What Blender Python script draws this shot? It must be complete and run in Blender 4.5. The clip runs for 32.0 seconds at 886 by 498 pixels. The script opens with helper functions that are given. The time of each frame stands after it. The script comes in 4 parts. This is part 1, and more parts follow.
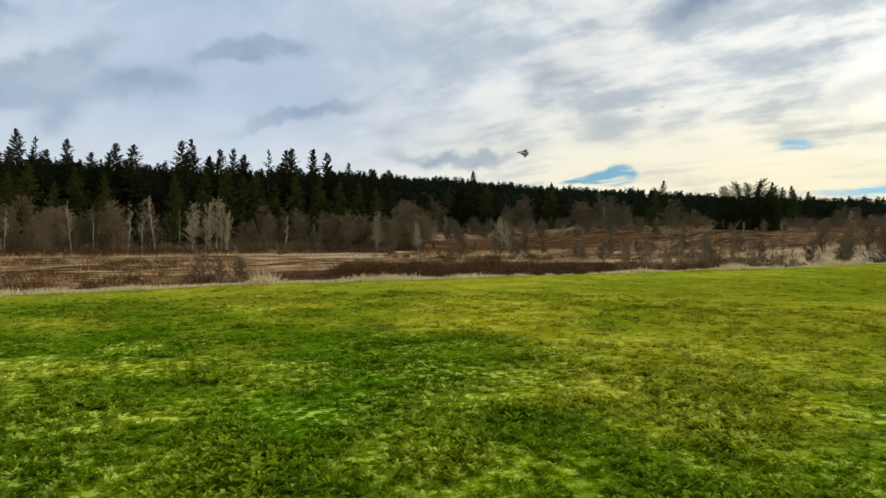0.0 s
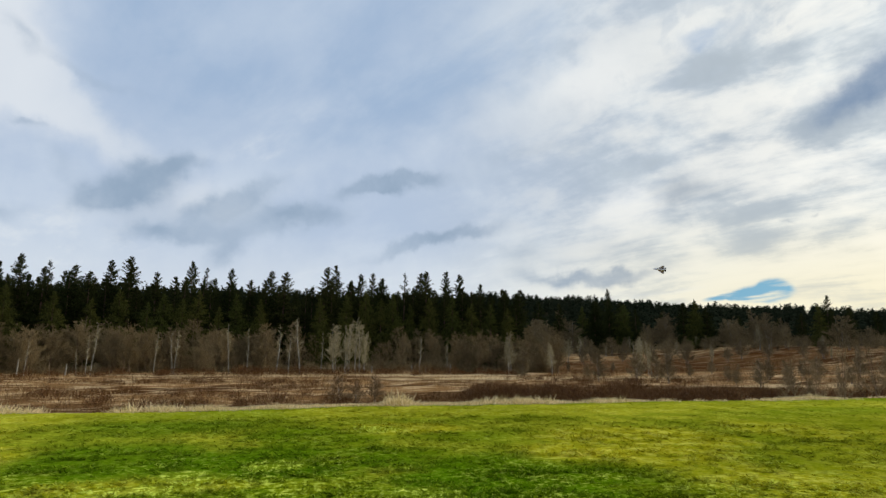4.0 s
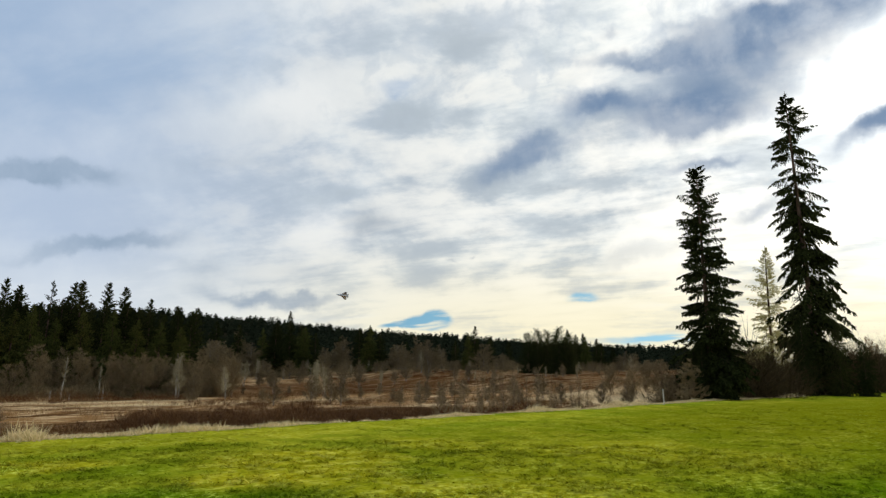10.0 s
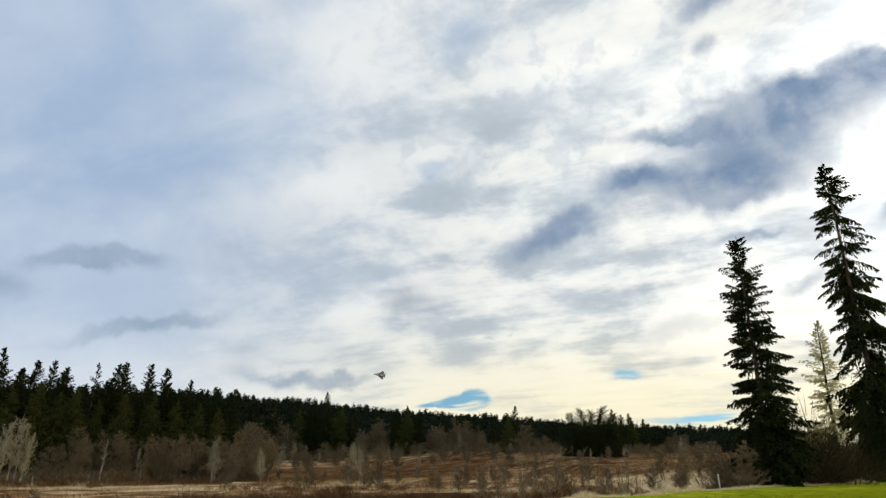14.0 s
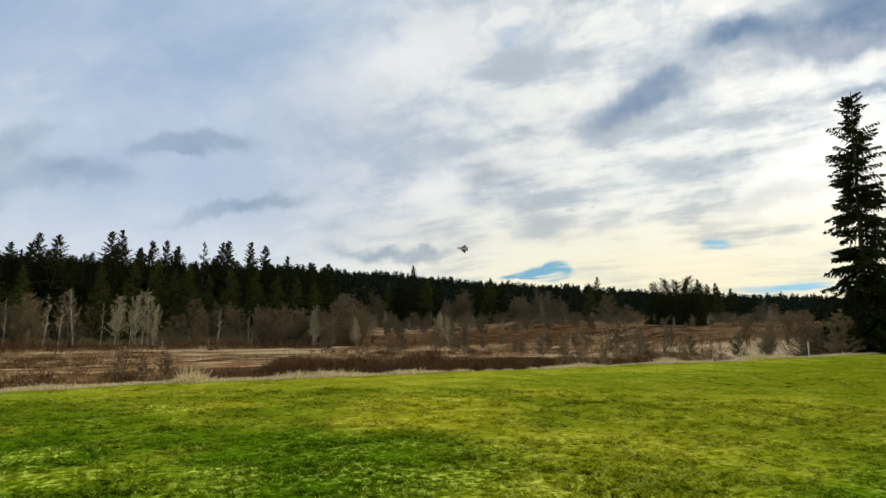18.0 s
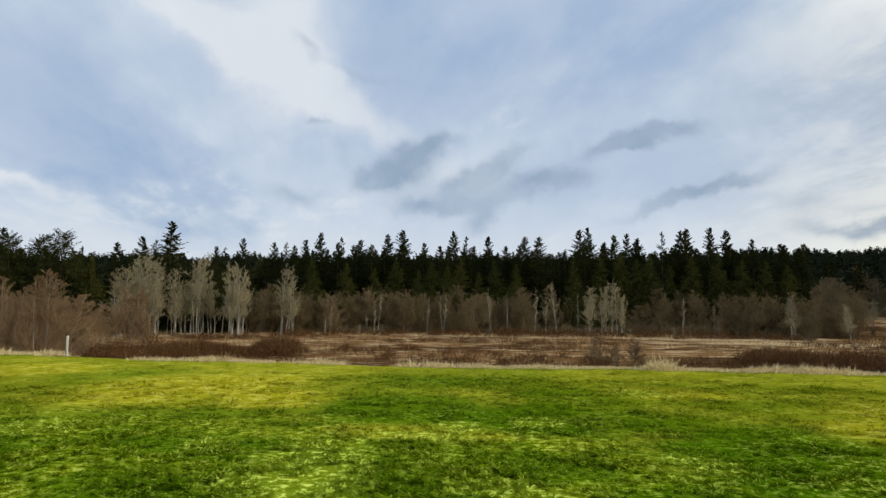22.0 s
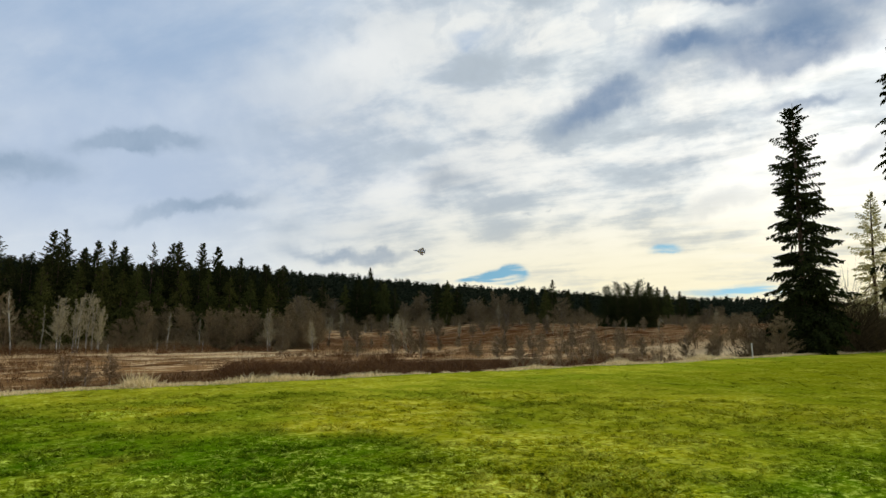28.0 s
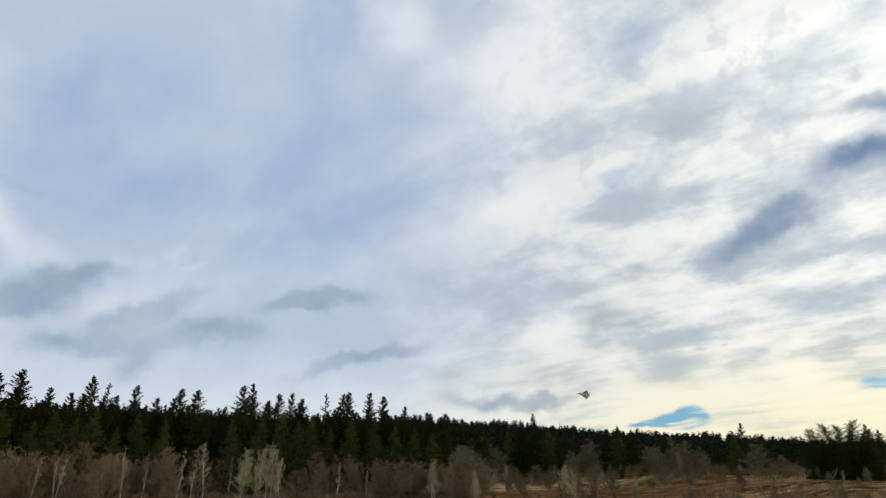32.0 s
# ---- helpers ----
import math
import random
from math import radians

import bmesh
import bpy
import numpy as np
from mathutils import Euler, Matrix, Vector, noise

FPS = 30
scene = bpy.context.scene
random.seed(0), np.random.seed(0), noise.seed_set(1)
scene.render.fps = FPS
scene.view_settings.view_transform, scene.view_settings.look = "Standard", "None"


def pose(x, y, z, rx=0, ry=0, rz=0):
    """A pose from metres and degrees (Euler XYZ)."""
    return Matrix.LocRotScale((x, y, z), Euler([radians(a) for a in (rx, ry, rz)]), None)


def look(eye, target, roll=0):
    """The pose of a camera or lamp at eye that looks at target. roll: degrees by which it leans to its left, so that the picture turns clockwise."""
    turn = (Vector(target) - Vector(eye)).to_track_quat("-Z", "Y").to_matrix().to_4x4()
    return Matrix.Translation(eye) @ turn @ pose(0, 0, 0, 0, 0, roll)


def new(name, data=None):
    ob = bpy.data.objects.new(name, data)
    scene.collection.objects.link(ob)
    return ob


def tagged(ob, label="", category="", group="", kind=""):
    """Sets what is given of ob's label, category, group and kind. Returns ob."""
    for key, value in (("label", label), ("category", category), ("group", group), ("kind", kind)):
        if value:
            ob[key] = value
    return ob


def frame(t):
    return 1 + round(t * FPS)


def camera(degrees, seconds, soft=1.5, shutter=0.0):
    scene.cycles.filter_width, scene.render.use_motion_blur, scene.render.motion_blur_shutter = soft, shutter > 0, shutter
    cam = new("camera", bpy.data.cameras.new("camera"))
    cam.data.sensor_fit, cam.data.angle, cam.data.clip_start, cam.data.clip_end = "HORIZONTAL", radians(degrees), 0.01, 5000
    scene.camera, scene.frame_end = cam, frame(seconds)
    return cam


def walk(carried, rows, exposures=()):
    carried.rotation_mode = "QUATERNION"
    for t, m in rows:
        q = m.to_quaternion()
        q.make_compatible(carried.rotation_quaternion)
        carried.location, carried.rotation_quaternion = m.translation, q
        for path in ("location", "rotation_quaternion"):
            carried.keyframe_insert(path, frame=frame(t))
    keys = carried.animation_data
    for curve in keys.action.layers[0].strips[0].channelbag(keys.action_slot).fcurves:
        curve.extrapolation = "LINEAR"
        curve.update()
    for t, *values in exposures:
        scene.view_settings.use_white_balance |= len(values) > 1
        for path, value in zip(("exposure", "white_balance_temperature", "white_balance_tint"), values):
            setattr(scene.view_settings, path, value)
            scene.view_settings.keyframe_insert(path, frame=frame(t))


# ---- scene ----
LENS = 72.8
PATH = [  # seconds, eye x y z, yaw to the left, pitch up, roll
    (0, 0.00, 0.00, 1.70, -25.00, -2.00, 0.40),
    (0.5, 0.00, 0.00, 1.70, -30.30, -0.80, 0.40),
    (1, 0.00, 0.00, 1.70, -33.42, 1.30, 0.41),
    (1.5, 0.00, 0.00, 1.70, -33.26, 4.42, 0.23),
    (2, 0.00, 0.00, 1.70, -32.77, 7.29, 0.14),
    (2.5, 0.00, 0.00, 1.70, -28.39, 9.81, 0.14),
    (3, 0.00, 0.00, 1.70, -23.73, 11.12, 0.34),
    (3.5, 0.00, 0.00, 1.70, -18.44, 10.65, 0.34),
    (4, 0.00, 0.00, 1.70, -12.47, 9.35, 0.34),
    (4.5, 0.00, 0.00, 1.70, -5.77, 8.18, 0.58),
    (5, 0.00, 0.00, 1.70, 1.30, 7.38, 0.05),
    (5.5, 0.00, 0.00, 1.70, 8.46, 6.70, 0.28),
    (6, 0.00, 0.00, 1.70, 15.53, 6.15, 0.23),
    (6.5, 0.00, 0.00, 1.70, 21.67, 6.48, 0.28),
    (7, 0.00, 0.00, 1.70, 27.77, 6.03, 0.36),
    (7.5, 0.00, 0.00, 1.70, 31.10, 6.31, 0.37),
    (8, 0.00, 0.00, 1.70, 29.86, 7.90, 0.37),
    (8.5, 0.00, 0.00, 1.70, 20.60, 9.09, 0.30),
    (9, 0.00, 0.00, 1.70, 2.84, 12.56, 0.17),
    (9.5, 0.00, 0.00, 1.70, -25.57, 13.70, 0.10),
    (10, 0.00, 0.00, 1.70, -41.96, 11.66, 0.44),
    (10.5, 0.00, 0.00, 1.70, -48.29, 15.73, 0.32),
    (11, 0.00, 0.00, 1.70, -52.79, 21.16, 0.35),
    (11.5, 0.00, 0.00, 1.70, -53.98, 25.20, 0.33),
    (12, 0.00, 0.00, 1.70, -50.19, 27.71, 0.38),
    (12.5, 0.00, 0.00, 1.70, -44.73, 27.81, 0.48),
    (13, 0.00, 0.00, 1.70, -42.93, 22.70, 0.44),
    (13.5, 0.00, 0.00, 1.70, -46.57, 18.06, 0.45),
    (14, 0.00, 0.00, 1.70, -38.32, 18.99, 0.45),
    (14.5, 0.00, 0.00, 1.70, -13.56, 18.97, 0.31),
    (15, 0.00, 0.00, 1.70, 3.70, 17.39, 0.34),
    (15.5, 0.00, 0.00, 1.70, 8.60, 13.87, 0.34),
    (16, 0.00, 0.00, 1.70, 5.14, 10.24, 0.34),
    (16.5, 0.00, 0.00, 1.70, -2.71, 8.31, 0.34),
    (17, 0.00, 0.00, 1.70, -11.44, 7.85, 0.19),
    (17.5, 0.00, 0.00, 1.70, -21.14, 7.41, 0.32),
    (18, 0.00, 0.00, 1.70, -30.63, 7.03, 0.47),
    (18.5, 0.00, 0.00, 1.70, -39.24, 6.57, 0.39),
    (19, 0.00, 0.00, 1.70, -43.42, 5.78, 0.35),
    (19.5, 0.00, 0.00, 1.70, -40.30, 3.49, 0.39),
    (20, 0.00, 0.00, 1.70, -26.68, 0.72, 0.38),
    (20.5, 0.00, 0.00, 1.70, -12.32, 0.03, 0.22),
    (21, 0.00, 0.00, 1.70, -2.94, 1.40, 0.36),
    (21.5, 0.00, 0.00, 1.70, 4.36, 3.83, 0.27),
    (22, 0.00, 0.00, 1.70, 11.29, 5.73, 0.22),
    (22.5, 0.00, 0.00, 1.70, 18.44, 7.00, 0.27),
    (23, 0.00, 0.00, 1.70, 25.98, 6.68, 0.28),
    (23.5, 0.00, 0.00, 1.70, 33.76, 5.58, 0.36),
    (24, 0.00, 0.00, 1.70, 40.61, 4.54, 0.32),
    (24.5, 0.00, 0.00, 1.70, 45.06, 4.13, 0.38),
    (25, 0.00, 0.00, 1.70, 41.68, 4.19, 0.34),
    (25.5, 0.00, 0.00, 1.70, 27.51, 4.94, 0.34),
    (26, 0.00, 0.00, 1.70, 9.83, 5.98, 0.34),
    (26.5, 0.00, 0.00, 1.70, -4.05, 6.90, 0.47),
    (27, 0.00, 0.00, 1.70, -13.59, 7.62, 0.41),
    (27.5, 0.00, 0.00, 1.70, -23.83, 7.64, 0.38),
    (28, 0.00, 0.00, 1.70, -34.71, 7.30, 0.37),
    (28.5, 0.00, 0.00, 1.70, -45.90, 6.47, 0.28),
    (29, 0.00, 0.00, 1.70, -54.67, 5.57, 0.16),
    (29.5, 0.00, 0.00, 1.70, -59.54, 4.75, 0.18),
    (30, 0.00, 0.00, 1.70, -52.95, 4.22, 0.12),
    (30.5, 0.00, 0.00, 1.70, -36.12, 3.76, 0.38),
    (31, 0.00, 0.00, 1.70, -24.14, 9.00, 0.46),
    (31.5, 0.00, 0.00, 1.70, -19.64, 15.34, 0.52),
    (32, 0.00, 0.00, 1.70, -19.45, 20.75, 0.52),
]


def heading(yaw, pitch):
    a, p = radians(yaw), radians(pitch)
    return Vector((-math.sin(a) * math.cos(p), math.cos(a) * math.cos(p), math.sin(p)))


cam = camera(LENS, 32.0, 1.4)
walk(cam, [(t, look((x, y, z), Vector((x, y, z)) + heading(yaw, pitch), roll)) for t, x, y, z, yaw, pitch, roll in PATH])

# ---- light ----
SUN_AZ, SUN_EL = -93.0, 21.0
sun_way = heading(SUN_AZ, SUN_EL)
lamp = bpy.data.lights.new("sun", "SUN")
lamp.energy, lamp.angle, lamp.color = 1.1, radians(12), (1.0, 0.93, 0.8)
sun = new("sun", lamp)
sun.matrix_world = look(sun_way * 100, (0, 0, 0))


class Nodes:
    """A node tree with short calls; values and sockets may be mixed as arguments."""

    def __init__(self, tree):
        self.tree = tree
        tree.nodes.clear()

    def add(self, kind, **given):
        n = self.tree.nodes.new(kind)
        for k, v in given.items():
            setattr(n, k, v)
        return n

    def put(self, socket, value):
        if isinstance(value, bpy.types.NodeSocket):
            self.tree.links.new(value, socket)
        else:
            socket.default_value = value

    def math(self, op, a, b=0.0, c=0.0):
        n = self.add("ShaderNodeMath", operation=op)
        for s, v in zip(n.inputs, (a, b, c)):
            self.put(s, v)
        return n.outputs[0]

    def vec(self, op, a, b=(0, 0, 0)):
        n = self.add("ShaderNodeVectorMath", operation=op)
        self.put(n.inputs[0], a)
        if op == "SCALE":
            self.put(n.inputs["Scale"], b)
        else:
            self.put(n.inputs[1], b)
        return n.outputs["Value"] if op in ("DOT_PRODUCT", "LENGTH") else n.outputs["Vector"]

    def noise(self, where, scale, detail=4.0, rough=0.55, warp=0.0):
        n = self.add("ShaderNodeTexNoise")
        self.put(n.inputs["Vector"], where)
        for k, v in (("Scale", scale), ("Detail", detail), ("Roughness", rough), ("Distortion", warp)):
            n.inputs[k].default_value = v
        return n.outputs["Fac"]

    def span(self, value, a, b, lo=0.0, hi=1.0):
        n = self.add("ShaderNodeMapRange", interpolation_type="SMOOTHSTEP")
        for s, v in zip(n.inputs, (value, a, b, lo, hi)):
            self.put(s, v)
        return n.outputs[0]

    def mix(self, fac, a, b):
        n = self.add("ShaderNodeMix", data_type="RGBA")
        self.put(n.inputs["Factor"], fac)
        ins = [s for s in n.inputs if s.type == "RGBA"]
        for s, v in zip(ins, (a, b)):
            self.put(s, v if isinstance(v, bpy.types.NodeSocket) else (*v, 1.0))
        return [s for s in n.outputs if s.type == "RGBA"][0]

    def xyz(self, x, y, z):
        n = self.add("ShaderNodeCombineXYZ")
        for s, v in zip(n.inputs, (x, y, z)):
            self.put(s, v)
        return n.outputs[0]

    def split(self, v):
        n = self.add("ShaderNodeSeparateXYZ")
        self.put(n.inputs[0], v)
        return n.outputs


# ---- sky: broken cloud over a clear winter sky, sun veiled low on one side ----
world = bpy.data.worlds.new("world")
world.use_nodes = True
scene.world = world
W = Nodes(world.node_tree)
ray = W.vec("NORMALIZE", W.add("ShaderNodeTexCoord").outputs["Generated"])
rx, ry, rz = W.split(ray)
low = W.math("ADD", W.math("MAXIMUM", rz, 0.0), 0.16)
plane = W.xyz(W.math("DIVIDE", rx, low), W.math("DIVIDE", ry, low), 0.0)
# cloud streets run away towards a bearing of 24 degrees
street = (-math.sin(radians(24)), math.cos(radians(24)), 0.0)
across = (math.cos(radians(24)), math.sin(radians(24)), 0.0)
flow = W.xyz(W.math("MULTIPLY", W.vec("DOT_PRODUCT", plane, street), 0.55), W.math("MULTIPLY", W.vec("DOT_PRODUCT", plane, across), 1.15), 0.0)
fine = W.noise(flow, 3.2, 7.0, 0.6, 0.15)
broad = W.noise(flow, 0.9, 4.0, 0.5, 0.4)
shred = W.noise(flow, 4.6, 6.0, 0.56, 0.25)
puff = W.noise(ray, 9.0, 6.0, 0.58, 0.15)


def stir(scale, detail):
    n = W.add("ShaderNodeTexNoise")
    W.put(n.inputs["Vector"], ray)
    n.inputs["Scale"].default_value, n.inputs["Detail"].default_value, n.inputs["Roughness"].default_value = scale, detail, 0.55
    return W.vec("SUBTRACT", n.outputs["Color"], (0.5, 0.5, 0.5))


slow, quick = stir(6.0, 3.0), stir(20.0, 5.0)
bent = W.vec("ADD", ray, W.vec("ADD", W.vec("SCALE", slow, 0.065), W.vec("SCALE", quick, 0.05)))
bent_less = W.vec("ADD", ray, W.vec("SCALE", quick, 0.018))
near_sun = W.math("MAXIMUM", W.vec("DOT_PRODUCT", ray, tuple(sun_way)), 0.0)
glow = W.math("POWER", near_sun, 7.0)
core = W.math("POWER", near_sun, 40.0)

sky = W.add("ShaderNodeTexSky", sky_type="NISHITA", sun_disc=False)
sky.sun_elevation, sky.sun_rotation = radians(SUN_EL), radians(-SUN_AZ)
W.put(sky.inputs["Vector"], W.vec("NORMALIZE", W.vec("ADD", ray, (-0.2, 0.0, 0.7))))
clear = W.vec("MULTIPLY", sky.outputs[0], (0.20, 0.27, 0.23))


def heap(blobs, under=0.0, way=None):
    """Adds soft cloud lumps: bearing, elevation, half width and height in degrees, tilt, weight."""
    for az, el, wide, tall, tilt, weight in blobs:
        c, a, t = heading(az, el), radians(az), radians(tilt)
        right = Vector((math.cos(a), math.sin(a), 0))
        above = right.cross(c)
        e1, e2 = right * math.cos(t) + above * math.sin(t), above * math.cos(t) - right * math.sin(t)
        u = W.vec("DOT_PRODUCT", way or bent, tuple(e1 / math.tan(radians(wide))))
        v = W.vec("DOT_PRODUCT", way or bent, tuple(e2 / math.tan(radians(tall))))
        r2 = W.math("MULTIPLY_ADD", u, u, W.math("MULTIPLY", v, v))
        under = W.math("MULTIPLY_ADD", W.math("POWER", 0.38, r2), weight, under)
    return under


def cover(amount, lo, hi, tear=1.0):
    """How far lumps hide what is behind them, torn along the streaks of the wind."""
    return W.span(W.math("MULTIPLY", amount, W.math("MULTIPLY_ADD", texture, 1.6 * tear, 1.0 - 0.8 * tear)), lo, hi)


billow = W.math("ADD", W.math("MULTIPLY", W.noise(flow, 2.3, 6.0, 0.58, 0.3), 0.5), W.math("MULTIPLY", W.noise(W.vec("MULTIPLY", ray, (1.0, 1.0, 2.0)), 6.0, 6.0, 0.58, 0.2), 0.5))
texture = W.math("ADD", W.math("MULTIPLY", shred, 0.45), W.math("MULTIPLY", puff, 0.55))
slate = heap([
    (-73.0, 28.3, 9.5, 2.3, 3, 1.5), (-60.8, 28.0, 6.0, 0.9, -1, 0.69), (-66.2, 22.6, 6.2, 2.2, 3, 1.5), (-57.0, 24.3, 3.5, 1.2, -0, 1), (-49.2, 20.0, 4.5, 1.7, 23, 1.3),
    (-54.0, 21.6, 3.0, 0.8, 11, 0.3), (-80.6, 20.0, 5.0, 1.1, 24, 0.75), (-88.0, 22.8, 9.0, 1.8, 23, 1.0), (-66.9, 17.9, 4.4, 0.8, 1, 0.86), (-70.3, 13.8, 3.0, 1.0, 17, 0.69)])
slate = heap([
    (-65.2, 38.5, 2.7, 1.7, 5, 0.92), (-67.8, 38.5, 1.4, 0.9, 10, 0.57), (-73.6, 36.8, 2.2, 0.9, 9, 0.8), (-77.6, 37.3, 2.3, 0.5, 13, 0.69), (-65.3, 34.4, 1.2, 1.0, -48, 0.8),
    (-58.6, 30.9, 1.1, 0.7, -4, 0.57), (-65.3, 30.5, 3.3, 0.7, -3, 0.4), (-80.6, 29.3, 3.2, 1.0, -11, 0.52), (-88.9, 27.2, 1.2, 0.7, -20, 0.46), (-84.5, 19.5, 6.6, 1.6, 17, 0.57)], slate)
slate = heap([(-70.0, 25.2, 6.0, 1.8, 6, 0.5), (-76.5, 25.0, 5.0, 1.5, 10, 0.3)], slate)
slate = cover(slate, 0.10, 1.25)
grey = heap([
    (-7.6, 15.4, 4.1, 0.8, 6, 0.85), (-10.7, 9.6, 6.0, 0.6, 18, 0.7), (-19.5, 8.6, 3.4, 1.5, 8, 0.5), (-22.0, 6.8, 4.3, 0.8, 3, 0.5), (-28.0, 6.8, 5.0, 0.7, 6, 0.7),
    (-22.1, 18.5, 9.0, 1.2, 1, 0.4), (-34.0, 14.5, 3.7, 1.4, 2, 0.45), (-38.4, 13.5, 3.7, 1.1, -3, 0.5), (-45.6, 13.4, 1.8, 0.3, 8, 0.5), (-53.3, 17.1, 2.5, 0.4, 5, 0.6)])
grey = heap([
    (-59.8, 10.8, 4.9, 1.0, 10, 0.65), (-53.7, 13.3, 5.7, 0.5, 2, 0.4), (-56.2, 8.3, 6.1, 0.4, 7, 0.4), (-70.4, 13.8, 2.1, 0.9, 9, 0.5), (-42.8, 10.5, 0.6, 0.2, 4, 0.6),
    (-45.1, 10.8, 0.5, 0.2, 20, 0.6), (-29.9, 9.8, 4.6, 0.7, 9, 0.35), (15.0, 13.6, 3.8, 1.9, 27, 1.1), (11.9, 16.0, 2.3, 0.8, 17, 0.9), (17.6, 12.0, 2.2, 1.1, 4, 0.7)], grey)
grey = heap([
    (7.0, 13.5, 4.0, 1.0, 33, 1), (1.0, 12.4, 4.3, 1.1, 2, 1), (-6.7, 15.4, 4.4, 0.9, 8, 1.1), (11.8, 9.7, 3.9, 0.8, 8, 0.8), (7.8, 8.9, 2.2, 1.2, 41, 0.8),
    (25.7, 10.2, 3.1, 1.2, -2, 0.75), (23.7, 17.6, 1.2, 0.4, 3, 0.7), (21.2, 15.1, 2.1, 1.0, -48, 0.5), (25.5, 23.6, 2.1, 0.8, -45, 0.45), (19.5, 21.9, 5.1, 0.6, -16, 0.5)], grey)
grey = heap([
    (-13.0, 10.2, 6.5, 0.7, 12, 0.6), (-20.5, 9.4, 2.6, 1.2, 10, 0.25), (-26.1, 7.1, 5.1, 0.5, 1, 0.5), (-34.5, 13.1, 1.8, 1.4, -9, 0.5), (-25.2, 13.4, 2.2, 0.5, 16, 0.3)], grey)
grey = heap([(10.5, 11.6, 5.5, 1.5, 22, 0.5), (4.5, 11.2, 5.0, 1.4, 12, 0.45), (17.0, 12.6, 3.5, 1.6, 30, 0.4)], grey)
grey = cover(grey, 0.08, 1.2, 1.4)
bright = heap([
    (22.9, 20.3, 10.2, 1.9, -27, 1), (33.1, 23.5, 7.3, 1.8, -19, 0.8), (13.4, 12.0, 10.2, 2.6, 13, 0.5), (-30.2, 12.8, 4.7, 2.0, 16, 0.9), (-26.7, 24.3, 4.7, 2.4, 10, 0.8),
    (58.6, 21.9, 8.1, 0.9, -13, 1), (74.7, 20.3, 5.2, 1.4, -10, 0.8), (49.5, 10.1, 7.3, 0.7, -6, 1), (73.2, 7.8, 6.9, 1.3, -4, 1), (27.8, 21.4, 6.0, 5.5, -52, 0.8)])
bright = heap([
    (67.9, 16.5, 6.6, 0.7, -5, 0.5), (53.6, 6.2, 13.1, 0.7, -2, 0.5), (-30.7, 38.2, 3.5, 5.5, 33, 1), (-16.5, 41.0, 2.7, 4.1, 53, 0.8), (-48.6, 35.2, 6.9, 4.8, 21, 0.8),
    (-26.8, 37.4, 6.1, 6.6, -4, 0.6), (-10.0, 36.6, 3.0, 7.0, -14, 0.4), (28.3, 29.6, 4.9, 3.7, -31, 0.7)], bright)
bright = cover(bright, 0.1, 0.95)
blue_grey = heap([
    (42.0, 14.7, 9.9, 4.7, -39, 1.1), (36.5, 10.0, 8.0, 2.7, -20, 0.8), (70.6, 12.0, 10.4, 1.0, -2, 0.8), (62.5, 8.0, 8.8, 0.7, -3, 1), (76.3, 15.3, 3.1, 0.9, -21, 0.6),
    (8.9, 24.5, 10.1, 4.5, 32, 0.9), (-2.9, 20.6, 8.7, 3.6, 18, 0.6), (36.2, 12.3, 5.5, 2.6, -16, 0.8), (-8.0, 36.3, 3.1, 5.1, 50, 1.2), (-27.5, 45.7, 5.2, 1.2, 26, 1.1)])
blue_grey = heap([
    (-37.4, 26.8, 2.1, 1.0, 6, 0.9), (-40.5, 38.0, 3.1, 1.6, 36, 0.8), (-16.9, 28.9, 6.6, 4.5, 18, 0.85), (-34.2, 43.8, 2.0, 1.5, 40, 0.6), (12.1, 29.7, 8.7, 5.2, 38, 0.9),
    (-7.2, 39.7, 1.8, 6.0, 18, 0.9), (-20.3, 41.4, 3.0, 3.0, 19, 0.6), (-9.5, 27.9, 8.8, 4.7, 15, 0.95)], blue_grey)
blue_grey = cover(blue_grey, 0.08, 0.8)
holes = heap([
    (-41.3, 4.9, 1.5, 0.95, 8, 1.2), (-39.4, 4.7, 1.5, 0.6, 6, 0.9), (-37.4, 4.4, 1.8, 0.3, 6, 0.7), (-55.1, 6.9, 1.8, 0.55, 4, 0.85), (-60.9, 3.1, 6.2, 0.6, 1, 0.75),
    (-83.1, 4.2, 6.5, 0.5, 0, 0.5), (59.7, 7.7, 5.3, 0.4, -3, 0.4)], 0.0, bent_less)
holes = cover(holes, 0.28, 0.75, 1.1)

tone = W.span(W.math("ADD", W.math("MULTIPLY", broad, 0.55), W.math("MULTIPLY", puff, 0.45)), 0.38, 0.62)
warm_side = W.span(W.vec("DOT_PRODUCT", ray, tuple(heading(-80, 10))), 0.30, 0.95)
veil = W.mix(tone, W.mix(warm_side, (0.46, 0.555, 0.72), (0.46, 0.52, 0.585)), W.mix(warm_side, (0.56, 0.645, 0.78), (0.70, 0.76, 0.80)))
veil = W.mix(W.math("MULTIPLY", bright, 0.75), veil, (0.78, 0.81, 0.86))
veil = W.mix(W.math("MULTIPLY", warm_side, W.span(billow, 0.42, 0.57)), veil, (0.93, 0.92, 0.885))
horizon = W.span(rz, 0.26, 0.03)
veil = W.mix(W.span(rz, 0.20, 0.05, 0.0, 0.6), veil, (0.80, 0.83, 0.86))
veil = W.mix(W.math("MULTIPLY", W.math("MULTIPLY", horizon, warm_side), 0.85), veil, (1.0, 0.91, 0.66))
veil = W.mix(W.math("MULTIPLY", W.math("MULTIPLY", blue_grey, 0.75), W.span(fine, 0.3, 0.6, 1.0, 0.45)), veil, (0.31, 0.435, 0.635))
